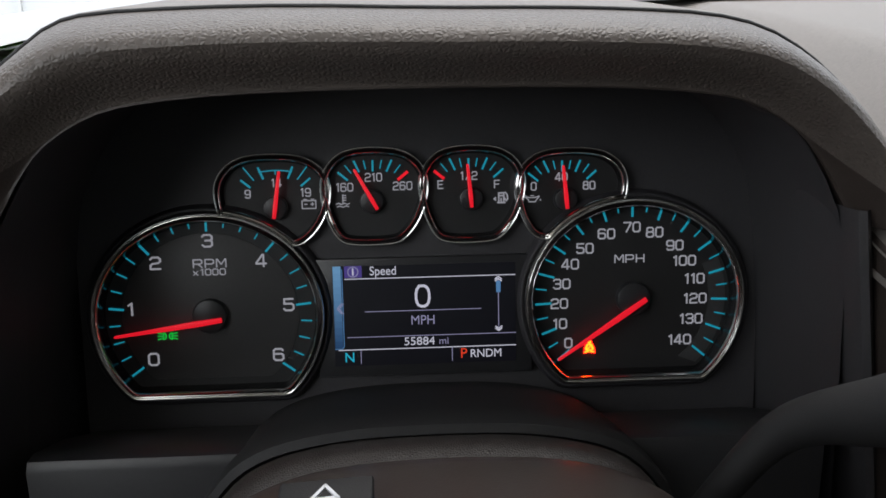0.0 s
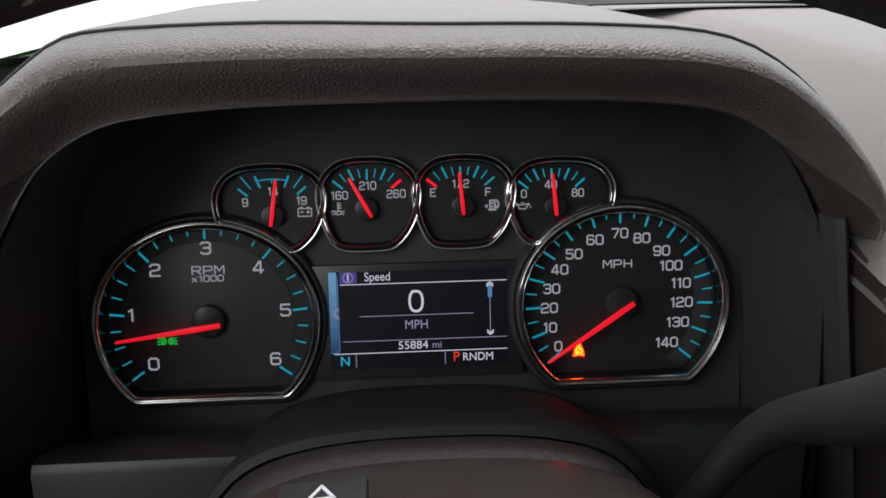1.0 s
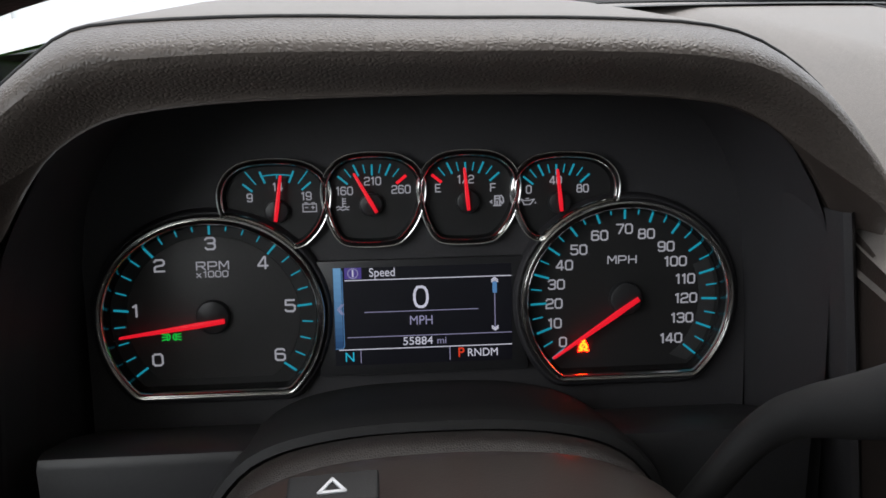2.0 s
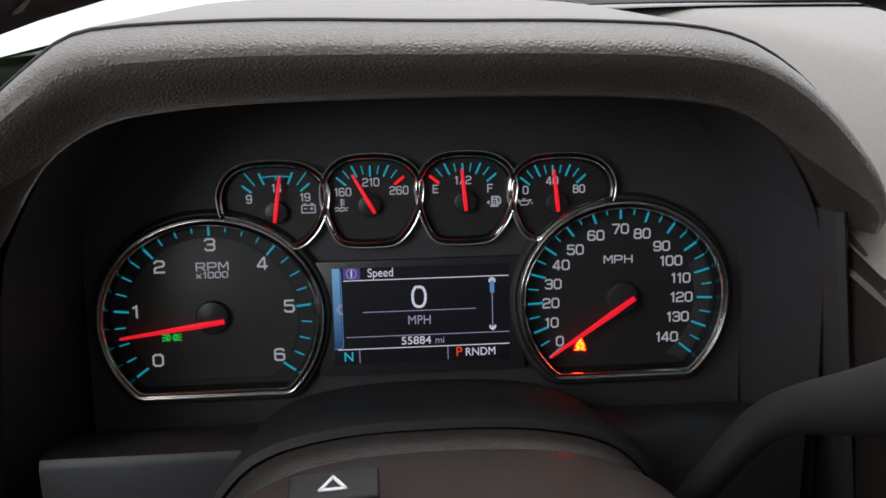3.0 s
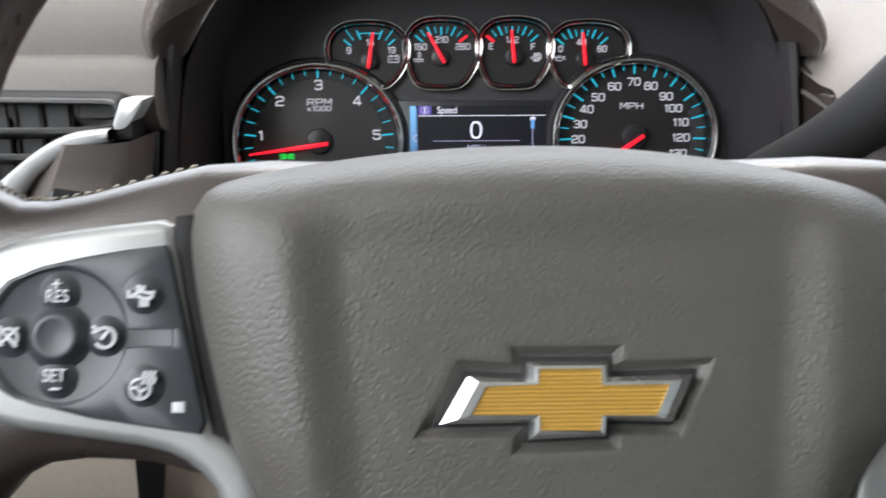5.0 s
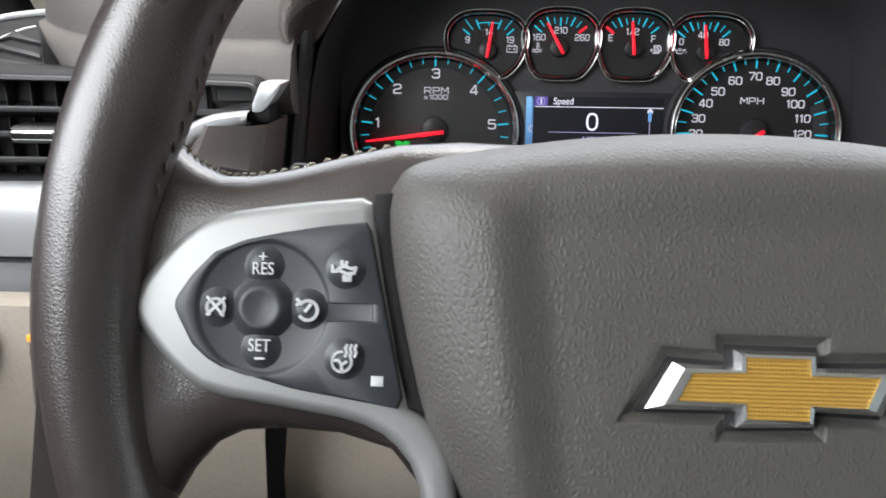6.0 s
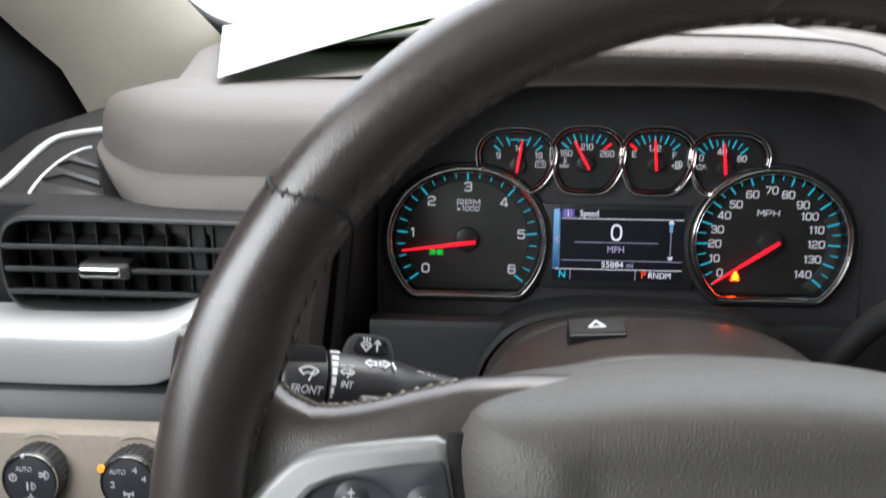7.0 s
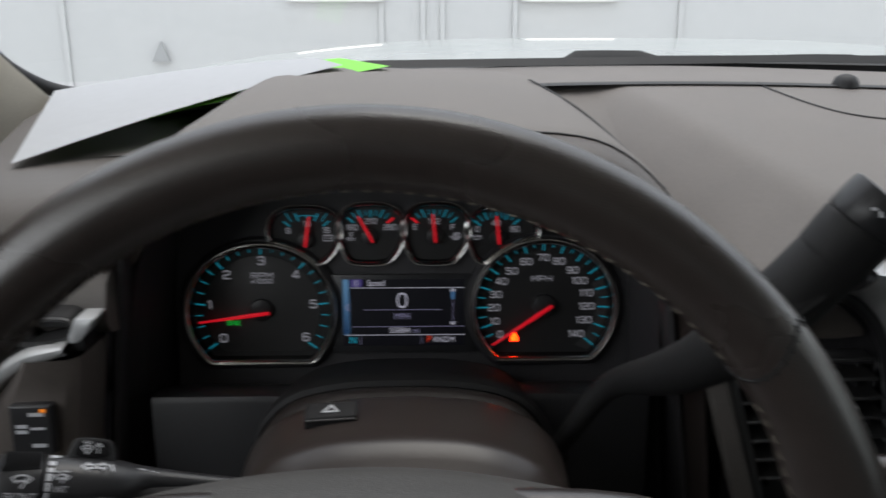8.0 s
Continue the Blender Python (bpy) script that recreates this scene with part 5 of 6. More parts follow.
strokes("button_symbol", [[(-0.0195, -0.003), (-0.0115, 0.003)], [(-0.0195, 0.003), (-0.0115, -0.003)], [(-0.0155, 0.0045), (-0.0155, -0.0045)]], 0.0018, 0.0014, 0.0021, PRINT, thumb, "pale printed symbol")


# ---- left end of the dashboard ----
vent = thing("air_vent", "black louvred air vent with a chrome tab", "air vent")
HOUSE = smooth_line([(-0.376, 1.248), (-0.300, 1.248), (-0.278, 1.2535), (-0.252, 1.2735), (-0.228, 1.2888), (-0.2085, 1.2918), (-0.2040, 1.2935), (-0.2032, 1.2965), (-0.2032, 1.3005), (-0.2045, 1.3030), (-0.210, 1.3038), (-0.365, 1.3060), (-0.379, 1.3045), (-0.387, 1.296), (-0.389, 1.275), (-0.386, 1.256)], 2)
VM = pose(0, -0.135, 0, 90)
rounded("back", -0.46, -0.20, -0.115, -0.09, 1.235, 1.310, 0.002, SHADE, vent)
band("surround", HOUSE, [(0.0, -0.020), (0.0, 0.002), (0.0012, 0.0032), (0.0026, 0.0026), (0.0040, 0.0), (0.0044, -0.022)], SHADE, vent, m=VM)
band("frame", HOUSE, [(-0.0012, -0.012), (-0.0012, 0.003), (-0.0002, 0.0048), (0.0014, 0.0046), (0.0022, 0.003), (0.002, -0.012)], LOUVRE, vent, "grey raised frame", m=VM)
for z, x1 in ((1.2895, -0.212), (1.2755, -0.246), (1.2612, -0.268)):
    rounded("slat", -0.386, x1, -0.1425, -0.122, z - 0.0016, z + 0.0018, 0.0012, LOUVRE, vent, "charcoal louvre", seg=2, shear=lambda x, y, zz: (x, y, zz - 0.30 * (y + 0.1425)))
for k in range(11):
    rounded("vane", -0.380 + 0.0145 * k, -0.3792 + 0.0145 * k, -0.124, -0.108, 1.250, 1.305, 0.0003, LOUVRE, vent, seg=1)
for x0, x1, z0 in ((-0.281, -0.2685, 1.256), (-0.266, -0.2505, 1.268), (-0.248, -0.2325, 1.2800), (-0.230, -0.2075, 1.2925)):
    rounded("shutter", x0, x1, -0.122, -0.112, z0, 1.304, 0.001, LOUVRE, vent, seg=1)
tab = rounded("tab", -0.3395, -0.3085, -0.1455, -0.128, 1.2705, 1.2805, 0.003, LOUVRE, vent, "adjusting tab")
rounded("tab_face", -0.3385, -0.3135, -0.1470, -0.1425, 1.2725, 1.2785, 0.0018, CHROME, tab, "bright chrome face")

demister = thing("demister_vent", "triangular black side-window vent with chrome edge", "air vent")
DM = pose(-0.35, -0.0806, 1.3052, 23)
EDGE = [(-0.095, -0.030), (-0.0719, 0.0066), (-0.0679, 0.0388), (-0.0624, 0.0666), (-0.0525, 0.0759), (-0.0248, 0.0841), (-0.010, 0.086)]
prism("panel", EDGE + [(0.03, 0.070), (0.055, 0.0), (0.055, -0.045), (-0.095, -0.045)], -0.03, 0.0, SHADE, demister, "black grained panel", bevel=0.001, m=DM)
tube("chrome_edge", smooth_line([(x - 0.001, v, 0.001) for x, v in EDGE], 2, closed=False), 0.0026, SILVER, demister, "bright edge strip", sides=10, m=DM)
tube("inner_edge", smooth_line([(-0.0503, -0.0050, 0), (-0.0519, 0.015, 0), (-0.0485, 0.0377, 0), (-0.039, 0.0566, 0), (-0.0300, 0.0615, 0)], 2, closed=False), 0.0011, SILVER, demister, "thin bright line", sides=8, m=DM)
prism("grille_back", [(-0.0470, -0.0010), (-0.0490, 0.0160), (-0.0450, 0.0370), (-0.0370, 0.0540), (-0.0240, 0.0540), (-0.0130, 0.0330), (0.0030, -0.0020)], -0.010, 0.0008, SHADE, demister, "dark vent opening", bevel=0.0003, m=DM)
for row in (((-0.0440, -0.0018), (0.0040, -0.0032), (0.0005, 0.0006), (-0.0325, 0.0105), (-0.0470, 0.0140)), ((-0.0480, 0.0175), (-0.0350, 0.0235), (-0.0048, 0.0110), (-0.0072, 0.0165), (-0.0325, 0.0275), (-0.0455, 0.0330)), ((-0.0440, 0.0355), (-0.0375, 0.0405), (-0.0135, 0.0315), (-0.0155, 0.0345), (-0.0300, 0.0425), (-0.0385, 0.0500))):
    prism("slat", row, -0.004, 0.0030, SATIN, demister, "grey slanted slat", bevel=0.0005, m=DM)
loft("corner_cover", [[(-0.445, -0.105, 1.292), (-0.422, -0.072, 1.309), (-0.418, -0.043, 1.320), (-0.4125, -0.018, 1.331), (-0.4025, -0.010, 1.3345), (-0.370, -0.002, 1.338)], [(-0.52, -0.06, 1.280), (-0.49, -0.03, 1.300), (-0.47, 0.0, 1.315), (-0.455, 0.03, 1.330), (-0.43, 0.045, 1.338), (-0.370, 0.06, 1.342)], [(-0.56, 0.10, 1.27), (-0.53, 0.11, 1.29), (-0.50, 0.12, 1.31), (-0.48, 0.13, 1.325), (-0.45, 0.15, 1.335), (-0.375, 0.20, 1.345)]], SHADE, demister, "black dash corner")

LP = thing("dash_end_panel", "silver and black trim over a beige knee panel", "trim panel")
SWEEP = [(-0.46, 1.248, 1.2085, -0.155), (-0.30, 1.248, 1.2085, -0.160), (-0.278, 1.2535, 1.216, -0.158), (-0.264, 1.263, 1.236, -0.155), (-0.250, 1.2745, 1.2595, -0.152), (-0.238, 1.2830, 1.2712, -0.150), (-0.226, 1.2885, 1.2778, -0.148), (-0.214, 1.2900, 1.2815, -0.146), (-0.2052, 1.2904, 1.2834, -0.143)]
loft("silver_trim", [smooth_line([(x, y + dy, up + (lo - up) * f) for x, up, lo, y in SWEEP], 2, closed=False) for f, dy in ((0.0, 0.03), (0.0, 0.004), (0.03, -0.001), (0.09, -0.0045), (0.22, -0.0066), (0.5, -0.0072), (0.8, -0.0062), (0.96, -0.0040), (1.0, -0.001), (1.0, 0.03))], SILVER, LP, "satin silver sweep")
loft("dark_band", [[(-0.46, y, z), (-0.285, y, z), (-0.27, y + 0.004, z + 0.002), (-0.24, y + 0.03, z + 0.004)] for y, z in ((-0.150, 1.210), (-0.168, 1.2085), (-0.172, 1.204), (-0.176, 1.1905), (-0.170, 1.188))], SATIN, LP, "dark inset band")
loft("knee_panel", [[(x, y, z) for x in (-0.50, -0.40, -0.30, -0.21, -0.19)] for y, z in ((-0.14, 1.195), (-0.176, 1.194), (-0.186, 1.190), (-0.196, 1.165), (-0.202, 1.13), (-0.205, 1.08), (-0.185, 1.03), (-0.15, 0.95), (-0.05, 0.80))], BEIGE, LP, "beige knee panel")
loft("knee_panel", [[(x, y, z) for x in (-0.19, -0.10, 0.0, 0.10, 0.20)] for y, z in ((-0.10, 1.12), (-0.150, 1.11), (-0.165, 1.08), (-0.160, 1.03), (-0.13, 0.95), (-0.03, 0.80))], BEIGE, LP)
loft("corner_trim", [[(-0.275 + 0.62 * max(0, z - 1.215), -0.150, z), (-0.255 + 0.45 * max(0, z - 1.215), -0.1575, z), (-0.211 + 0.15 * max(0, z - 1.215), -0.154, z), (-0.205 + 0.15 * max(0, z - 1.215), -0.148, z), (-0.202 + 0.15 * max(0, z - 1.215), -0.11, z)] for z in (1.150, 1.200, 1.215, 1.235, 1.255, 1.270, 1.279, 1.284)], TAUPE, LP, "brown switch panel")
prism("chrome_tip", smooth_line([(-0.2059, 1.2897), (-0.2000, 1.2892), (-0.1965, 1.2915), (-0.1930, 1.2958), (-0.1868, 1.3052), (-0.1880, 1.3056), (-0.1985, 1.3056), (-0.1993, 1.3050)], 1), -0.020, 0.0, SILVER, LP, "bright trim end", bevel=0.0008, m=pose(0, -0.141, 0, 90))
prism("tip_foot", [(-0.2070, 1.2834), (-0.1950, 1.2838), (-0.1945, 1.2935), (-0.2058, 1.2893)], -0.022, -0.0015, SHADE, LP, "black foot of the trim end", bevel=0.0008, m=pose(0, -0.141, 0, 90))

sw = thing("pedal_switch", "black rocker switch panel with an amber lamp", "switch", pose(-0.2235, -0.161, 1.2415, 86, 0, 2))
body = rounded("switch_body", -0.0125, 0.0125, -0.0165, 0.0165, -0.006, 0.0025, 0.002, SATIN, sw)
prism("lamp", [(0.0062, 0.0118), (0.0094, 0.0118), (0.0094, 0.0140), (0.0062, 0.0140)], 0.0022, 0.0030, ORANGE, sw, "lit amber lamp", bevel=0.0003)
strokes("printed_bars", [[(0.000, 0.0105), (0.0075, 0.0105)], [(-0.008, 0.0030), (-0.003, 0.0030)], [(-0.008, -0.0005), (-0.003, -0.0005)], [(0.001, -0.0095), (0.0075, -0.0095)]], 0.0022, 0.0022, 0.0029, PRINT, sw, "unreadable printed marks")
bar("dash", 0.000, 0.0015, 0.0085, 0.0015, 0.0014, 0.0022, 0.0031, PRINT, sw)


def dial_switch(x, z, label, lamp):
    d = thing("rotary_switch", label, "rotary switch", pose(x, -0.186, z, 84, 0, 0), group="rotary switches")
    band("bezel", arc(0, 0, 0.0190, 0, 360, 44)[:-1], [(-0.002, -0.004), (0.0, 0.0022), (0.0022, 0.0034), (0.0042, 0.0020), (0.0052, -0.004)], BEIGE, d, "beige raised ring")
    knob = disc("knob", 0, 0, 0.0172, -0.002, 0.0185, SATIN, d, 0.002, label="black knurled knob")
    for k in range(30):
        a = 2 * math.pi * k / 30
        mesh("ridge", [(r * math.cos(a + o), r * math.sin(a + o), n) for n in (0.002, 0.0165) for r, o in ((0.0168, -0.05), (0.0178, 0.0), (0.0168, 0.05))], [(0, 1, 4, 3), (1, 2, 5, 4), (0, 1, 2), (3, 4, 5)], SATIN, knob, "", False)
    band("chrome_ring", arc(0, 0, 0.0152, 0, 360, 40)[:-1], [(-0.0006, 0.0178), (-0.0004, 0.0194), (0.0006, 0.0194), (0.001, 0.0178)], CHROME, d, "thin chrome ring")
    cap = disc("cap", 0, 0, 0.0147, 0.0180, 0.0188, KEYPAD, d, 0.0004)
    if lamp:
        disc("lamp", -0.0150, 0.0085, 0.0021, 0.0178, 0.0198, ORANGE, d, 0.0004, 14, label="lit orange lamp")
        writing("word", "AUTO", 0.0042, -0.0058, 0.0068, 0.0190, PRINT, cap, 0.8)
        writing("numeral", "4", 0.0052, 0.0040, 0.0080, 0.0190, PRINT, cap)
        writing("numeral", "4", 0.0052, 0.0090, 0.0030, 0.0190, PRINT, cap)
        writing("numeral", "2", 0.0052, -0.0090, -0.0010, 0.0190, PRINT, cap)
        strokes("axle_symbol", [[(-0.002, -0.006), (0.002, -0.006)], [(-0.002, -0.0105), (0.002, -0.0105)], [(0, -0.006), (0, -0.0105)], [(-0.0025, -0.0050), (-0.0025, -0.0070)], [(0.0025, -0.0050), (0.0025, -0.0070)]], 0.0009, 0.0186, 0.0193, PRINT, cap)
    else:
        disc("index_dot", -0.0030, 0.0150, 0.0011, 0.0178, 0.0199, PRINT, d, 0.0003, 12, label="white index dot")
        writing("word", "AUTO", 0.0042, -0.0030, 0.0070, 0.0190, PRINT, cap, 0.8)
        strokes("lamp_symbol", [arc(0.0090, 0.0040, 0.0022, -90, 90, 8), [(0.0090, 0.0018), (0.0090, 0.0062)], [(0.0060, 0.0030), (0.0080, 0.0034)], [(0.0060, 0.0050), (0.0080, 0.0048)], arc(-0.0095, 0.0020, 0.0020, 0, 360, 12), [(-0.0095, 0.0020), (-0.0095, 0.0044)]], 0.0009, 0.0186, 0.0193, PRINT, cap)
        strokes("side_lamp_symbol", [arc(0.0010, -0.0030, 0.0020, -90, 90, 8), [(0.0010, -0.0050), (0.0010, -0.0010)], [(-0.0015, -0.0050), (-0.0015, -0.0010)], arc(0, -0.0108, 0.0016, 0, 360, 10), [(0, -0.0085), (0, -0.0078)], [(-0.0024, -0.0108), (-0.0032, -0.0108)], [(0.0024, -0.0108), (0.0032, -0.0108)]], 0.0009, 0.0186, 0.0193, PRINT, cap)
    return d


dial_switch(-0.351, 1.1685, "black rotary headlamp switch with chrome ring on the beige panel", False)
dial_switch(-0.2945, 1.1690, "black rotary drive-mode switch with an orange lamp on the beige panel", True)

# ---- right of the cluster ----
rp = thing("centre_stack", "brown side panel and silver-framed black louvred vent", "centre console")
def side_top(y):
    return 1.316 + 0.30 * (y + 0.10)


SIDE = ((0.1845, -0.09), (0.185, -0.115), (0.184, -0.140), (0.180, -0.170), (0.1755, -0.190), (0.1735, -0.199))
loft("side_panel", [[(x + 0.12 * max(0, side_top(y) - z), y, z) for x, y in SIDE for z in [(side_top(y) - 0.24 * f)]] for f in (1.0, 0.6, 0.3, 0.12, 0.03, 0.0)], BROWN, rp, "dark brown side panel")
loft("panel_top", [[(x + dx, y, side_top(y) + dz * max(0.2, min(1.0, (y + 0.205) / 0.07))) for x, y in SIDE] for dx, dz in ((0.0, 0.0), (0.0012, 0.0010), (0.006, 0.0016), (0.016, 0.0020), (0.034, 0.0024))], BROWN, rp, "brown top of the stack's edge")


def stack_x(z):
    """The edge of the stack leans out towards its foot."""
    return 0.1738 + 0.30 * (1.287 - z) + (0.9 * (z - 1.287) ** 2 * 10 if z > 1.287 else 0)


ZS = (1.00, 1.10, 1.18, 1.22, 1.257, 1.270, 1.280, 1.285, 1.289)
loft("edge_strip", [[(stack_x(z) + dx, y, z) for dx, y in ((0.006, -0.170), (0.0005, -0.192), (0.0, -0.1985), (0.002, -0.2020), (0.010, -0.2035), (0.0125, -0.2020), (0.013, -0.196))] for z in ZS], BOLSTER, rp, "brown edge strip")
loft("vent_frame", [[(stack_x(z) + dx, y, z) for dx, y in ((0.0128, -0.180), (0.0130, -0.2000), (0.0145, -0.2022), (0.0185, -0.2000), (0.0195, -0.180))] for z in ZS], LOUVRE, rp, "thin dark vent frame")
rounded("vent_back", 0.20, 0.40, -0.168, -0.14, 1.08, 1.300, 0.002, BLACK, rp)
rounded("upper_back", 0.236, 0.40, -0.185, -0.16, 1.29, 1.334, 0.002, BLACK, rp)
for k in range(7):
    z = 1.2977 - 0.0122 * k
    rounded("slat", stack_x(z) + 0.018, 0.268 + 0.0045 * k, -0.200, -0.172, z - 0.0012, z + 0.0012, 0.0007, LOUVRE, rp, "charcoal louvre", seg=1, shear=lambda x, y, zz: (x, y, zz + 0.035 * (x - 0.20)))
for k in range(8):
    rounded("vane", 0.2005 + 0.011 * k, 0.2018 + 0.011 * k, -0.186, -0.168, 1.21, 1.312, 0.0003, SATIN, rp, seg=1)
prism("upper_flap", smooth_line([(0.205, 1.3115), (0.262, 1.3105), (0.262, 1.318), (0.2433, 1.333), (0.233, 1.3325), (0.205, 1.322)], 1), -0.004, 0.0, TAUPE, rp, "grey upper flap", bevel=0.001, m=pose(0, -0.196, 0, 90))
ARCH = smooth_line([(0.2250, 1.3395), (0.2448, 1.3385), (0.2557, 1.3318), (0.2649, 1.3218), (0.2714, 1.3100), (0.2751, 1.2998), (0.2815, 1.275), (0.288, 1.235), (0.292, 1.18)], 2, closed=False)
CROWN = [p for p in ARCH if p.x > 0.240]
tube("vent_rim", [(p.x, -0.200, p.y) for p in ARCH], 0.0032, SATIN, rp, "black rim of the vent", sides=10)
loft("silver_frame", [[(p.x + 0.0025 + w * (0.010 + 0.045 * min(1.0, 4 * k / len(CROWN))), -0.204 + d, p.y + 0.0025 + w * 0.015) for k, p in enumerate(CROWN)] for w, d in ((0.0, 0.02), (0.0, 0.001), (0.05, -0.002), (0.25, -0.0075), (0.5, -0.0115), (0.75, -0.0135), (0.95, -0.0130), (1.0, -0.010), (1.02, 0.04))], SILVER, rp, "satin silver vent frame")
prism("trim_end", smooth_line([(0.1825, 1.3055), (0.1825, 1.3030), (0.1925, 1.2912), (0.1945, 1.2908), (0.2005, 1.2970), (0.2007, 1.2985), (0.1960, 1.3055)], 1), -0.014, 0.0, TAUPE, rp, "taupe trim end below the pad", bevel=0.0008, m=pose(0, -0.1405, 0, 90))
rounded("tab", 0.2500, 0.2585, -0.209, -0.195, 1.2700, 1.2755, 0.0015, CHROME, rp, "chrome adjusting tab")
rounded("slot", 0.258, 0.285, -0.206, -0.198, 1.3460, 1.3495, 0.001, RUBBER, rp, "dark slot in the silver frame", seg=1)

# ---- things on the dash ----
slot = thing("defroster_slot", "long black defroster slot in the dash top", "air vent")
loft("slot", [[(x, y, right_top(x, 0.2) + dz) for x in [0.112 + 0.04 * k for k in range(36)]] for y, dz in ((0.196, 0.0015), (0.203, 0.0025), (0.2185, 0.0022), (0.2190, 0.001))], RUBBER, slot)
sensor = thing("light_sensor", "small round dark light sensor on the dash top", "sensor")
loft("dome", [[(0.432 + r * math.cos(2 * math.pi * k / 20), 0.205 + r * math.sin(2 * math.pi * k / 20), right_top(0.43, 0.205) + h) for k in range(20)] for r, h in ((0.013, -0.001), (0.0125, 0.004), (0.010, 0.009), (0.006, 0.0115), (0.001, 0.0125))], RUBBER, sensor, closed=True)


def sheet(name, corners, mat, label, sag, lift):
    rows = []
    for j in range(9):
        g = j / 8
        row = []
        for k in range(15):
            f = k / 14
            a = Vector(corners[0]).lerp(Vector(corners[1]), f)
            b = Vector(corners[3]).lerp(Vector(corners[2]), f)
            p = a.lerp(b, g)
            p.z += -sag * math.sin(math.pi * f) + lift * math.sin(2.3 * f + 1.1 * g)
            row.append(p)
        rows.append(row)
    ob = loft(name, rows, mat, None, label)
    tagged(ob, label, "paper")
    return ob


sheet("paper_sheet", [(-0.294, 0.002, 1.3765), (-0.064, 0.229, 1.4335), (-0.108, 0.355, 1.4350), (-0.372, 0.278, 1.404)], PAPER, "white paper sheet lying on the dash", -0.004, 0.001)
sheet("green_sheet", [(-0.289, 0.044, 1.3826), (-0.018, 0.238, 1.4325), (-0.079, 0.36, 1.4335), (-0.365, 0.272, 1.4022)], GREEN_PAPER, "bright green paper sheet under a white one", -0.0035, 0.0)

# ---- cabin shell ----
def slab(name, corners, thick, mat, label="", category=""):
    """A wall of some thickness over four corners."""
    c = [Vector(p) for p in corners]
    n = (c[1] - c[0]).cross(c[3] - c[0]).normalized() * thick
    ob = mesh(name, c + [p + n for p in c], [(0, 1, 2, 3), (4, 5, 6, 7), (0, 1, 5, 4), (1, 2, 6, 5), (2, 3, 7, 6), (3, 0, 4, 7)], mat, None, label, False)
    return tagged(ob, label, category, kind="structure")


PIL = [(-0.372, 0.276, 1.394), (-0.398, 0.250, 1.431), (-0.425, 0.200, 1.487), (-0.485, 0.10, 1.60), (-0.59, -0.10, 1.80), (-0.645, -0.22, 1.90)]
loft("pillar_1", [[(x, y, z), (x - 0.018, y - 0.020, z + 0.002), (x - 0.060, y - 0.050, z + 0.0), (x - 0.115, y - 0.065, z - 0.012), (x - 0.150, y - 0.05, z - 0.030), (x - 0.155, y - 0.01, z - 0.03)] for x, y, z in [(-0.352, 0.300, 1.33)] + PIL], CREAM, None)
tagged(bpy.data.objects["pillar_1"], "cream fabric windscreen pillar", "pillar", kind="structure")
loft("pillar_2", [[(1.0 - x, y, z), (1.018 - x, y - 0.020, z), (1.06 - x, y - 0.050, z), (1.115 - x, y - 0.065, z - 0.012), (1.155 - x, y - 0.01, z - 0.03)] for x, y, z in [(-0.352, 0.300, 1.33)] + PIL], CREAM, None)
tagged(bpy.data.objects["pillar_2"], "cream fabric windscreen pillar", "pillar", kind="structure")
slab("ceiling", [(-0.70, -0.18, 1.92), (1.70, -0.18, 1.92), (1.70, -3.2, 1.92), (-0.70, -3.2, 1.92)], 0.03, FELT, "grey felt headliner", "ceiling")
slab("floor", [(-0.72, 0.9, 0.62), (1.72, 0.9, 0.62), (1.72, -3.2, 0.62), (-0.72, -3.2, 0.62)], -0.05, CARPET, "dark carpet floor", "floor")
slab("door_1", [(-0.66, 0.45, 0.62), (-0.66, -3.2, 0.62), (-0.66, -3.2, 1.36), (-0.66, 0.45, 1.36)], 0.06, BLACK, "dark door trim below the side window", "door")
slab("door_2", [(1.66, 0.45, 0.62), (1.66, -3.2, 0.62), (1.66, -3.2, 1.36), (1.66, 0.45, 1.36)], -0.06, BLACK, "dark door trim below the side window", "door")
slab("wall_rear", [(-0.70, -3.2, 0.62), (1.70, -3.2, 0.62), (1.70, -3.2, 1.55), (-0.70, -3.2, 1.55)], 0.05, FELT, "rear trim below the back window", "wall")
slab("wall_front", [(-0.70, 0.42, 0.62), (1.70, 0.42, 0.62), (1.70, 0.40, 1.36), (-0.70, 0.40, 1.36)], -0.05, BLACK, "black bulkhead", "wall")
# sail panel at the front corner of the side window
sail = loft("trim_1", [[(x - 0.150, y - 0.012, z - 0.03), (x - 0.20, y - 0.20, z - 0.04), (x - 0.24, y - 0.50, z - 0.05)] for x, y, z in [(-0.340, 0.300, 1.25)] + PIL + [(-0.66, -0.24, 1.95)]], SHADE, None)
tagged(sail, "black sail panel beside the pillar", "trim", kind="structure")
slab("trim_2", [(-0.66, -0.16, 1.24), (-0.40, -0.10, 1.24), (-0.40, 0.24, 1.30), (-0.66, 0.24, 1.30)], -0.02, BLACK, "dark dash end", "trim")
pane = mesh("window_1", [(-0.62, 0.40, 1.40), (0.5, 0.47, 1.415), (1.62, 0.40, 1.40), (-0.66, -0.22, 1.90), (0.5, -0.20, 1.92), (1.66, -0.22, 1.90)], [(0, 1, 4, 3), (1, 2, 5, 4)], GLASS, None, "", False)
tagged(pane, "raked clear windscreen", "window", kind="structure")
pane.visible_shadow = False
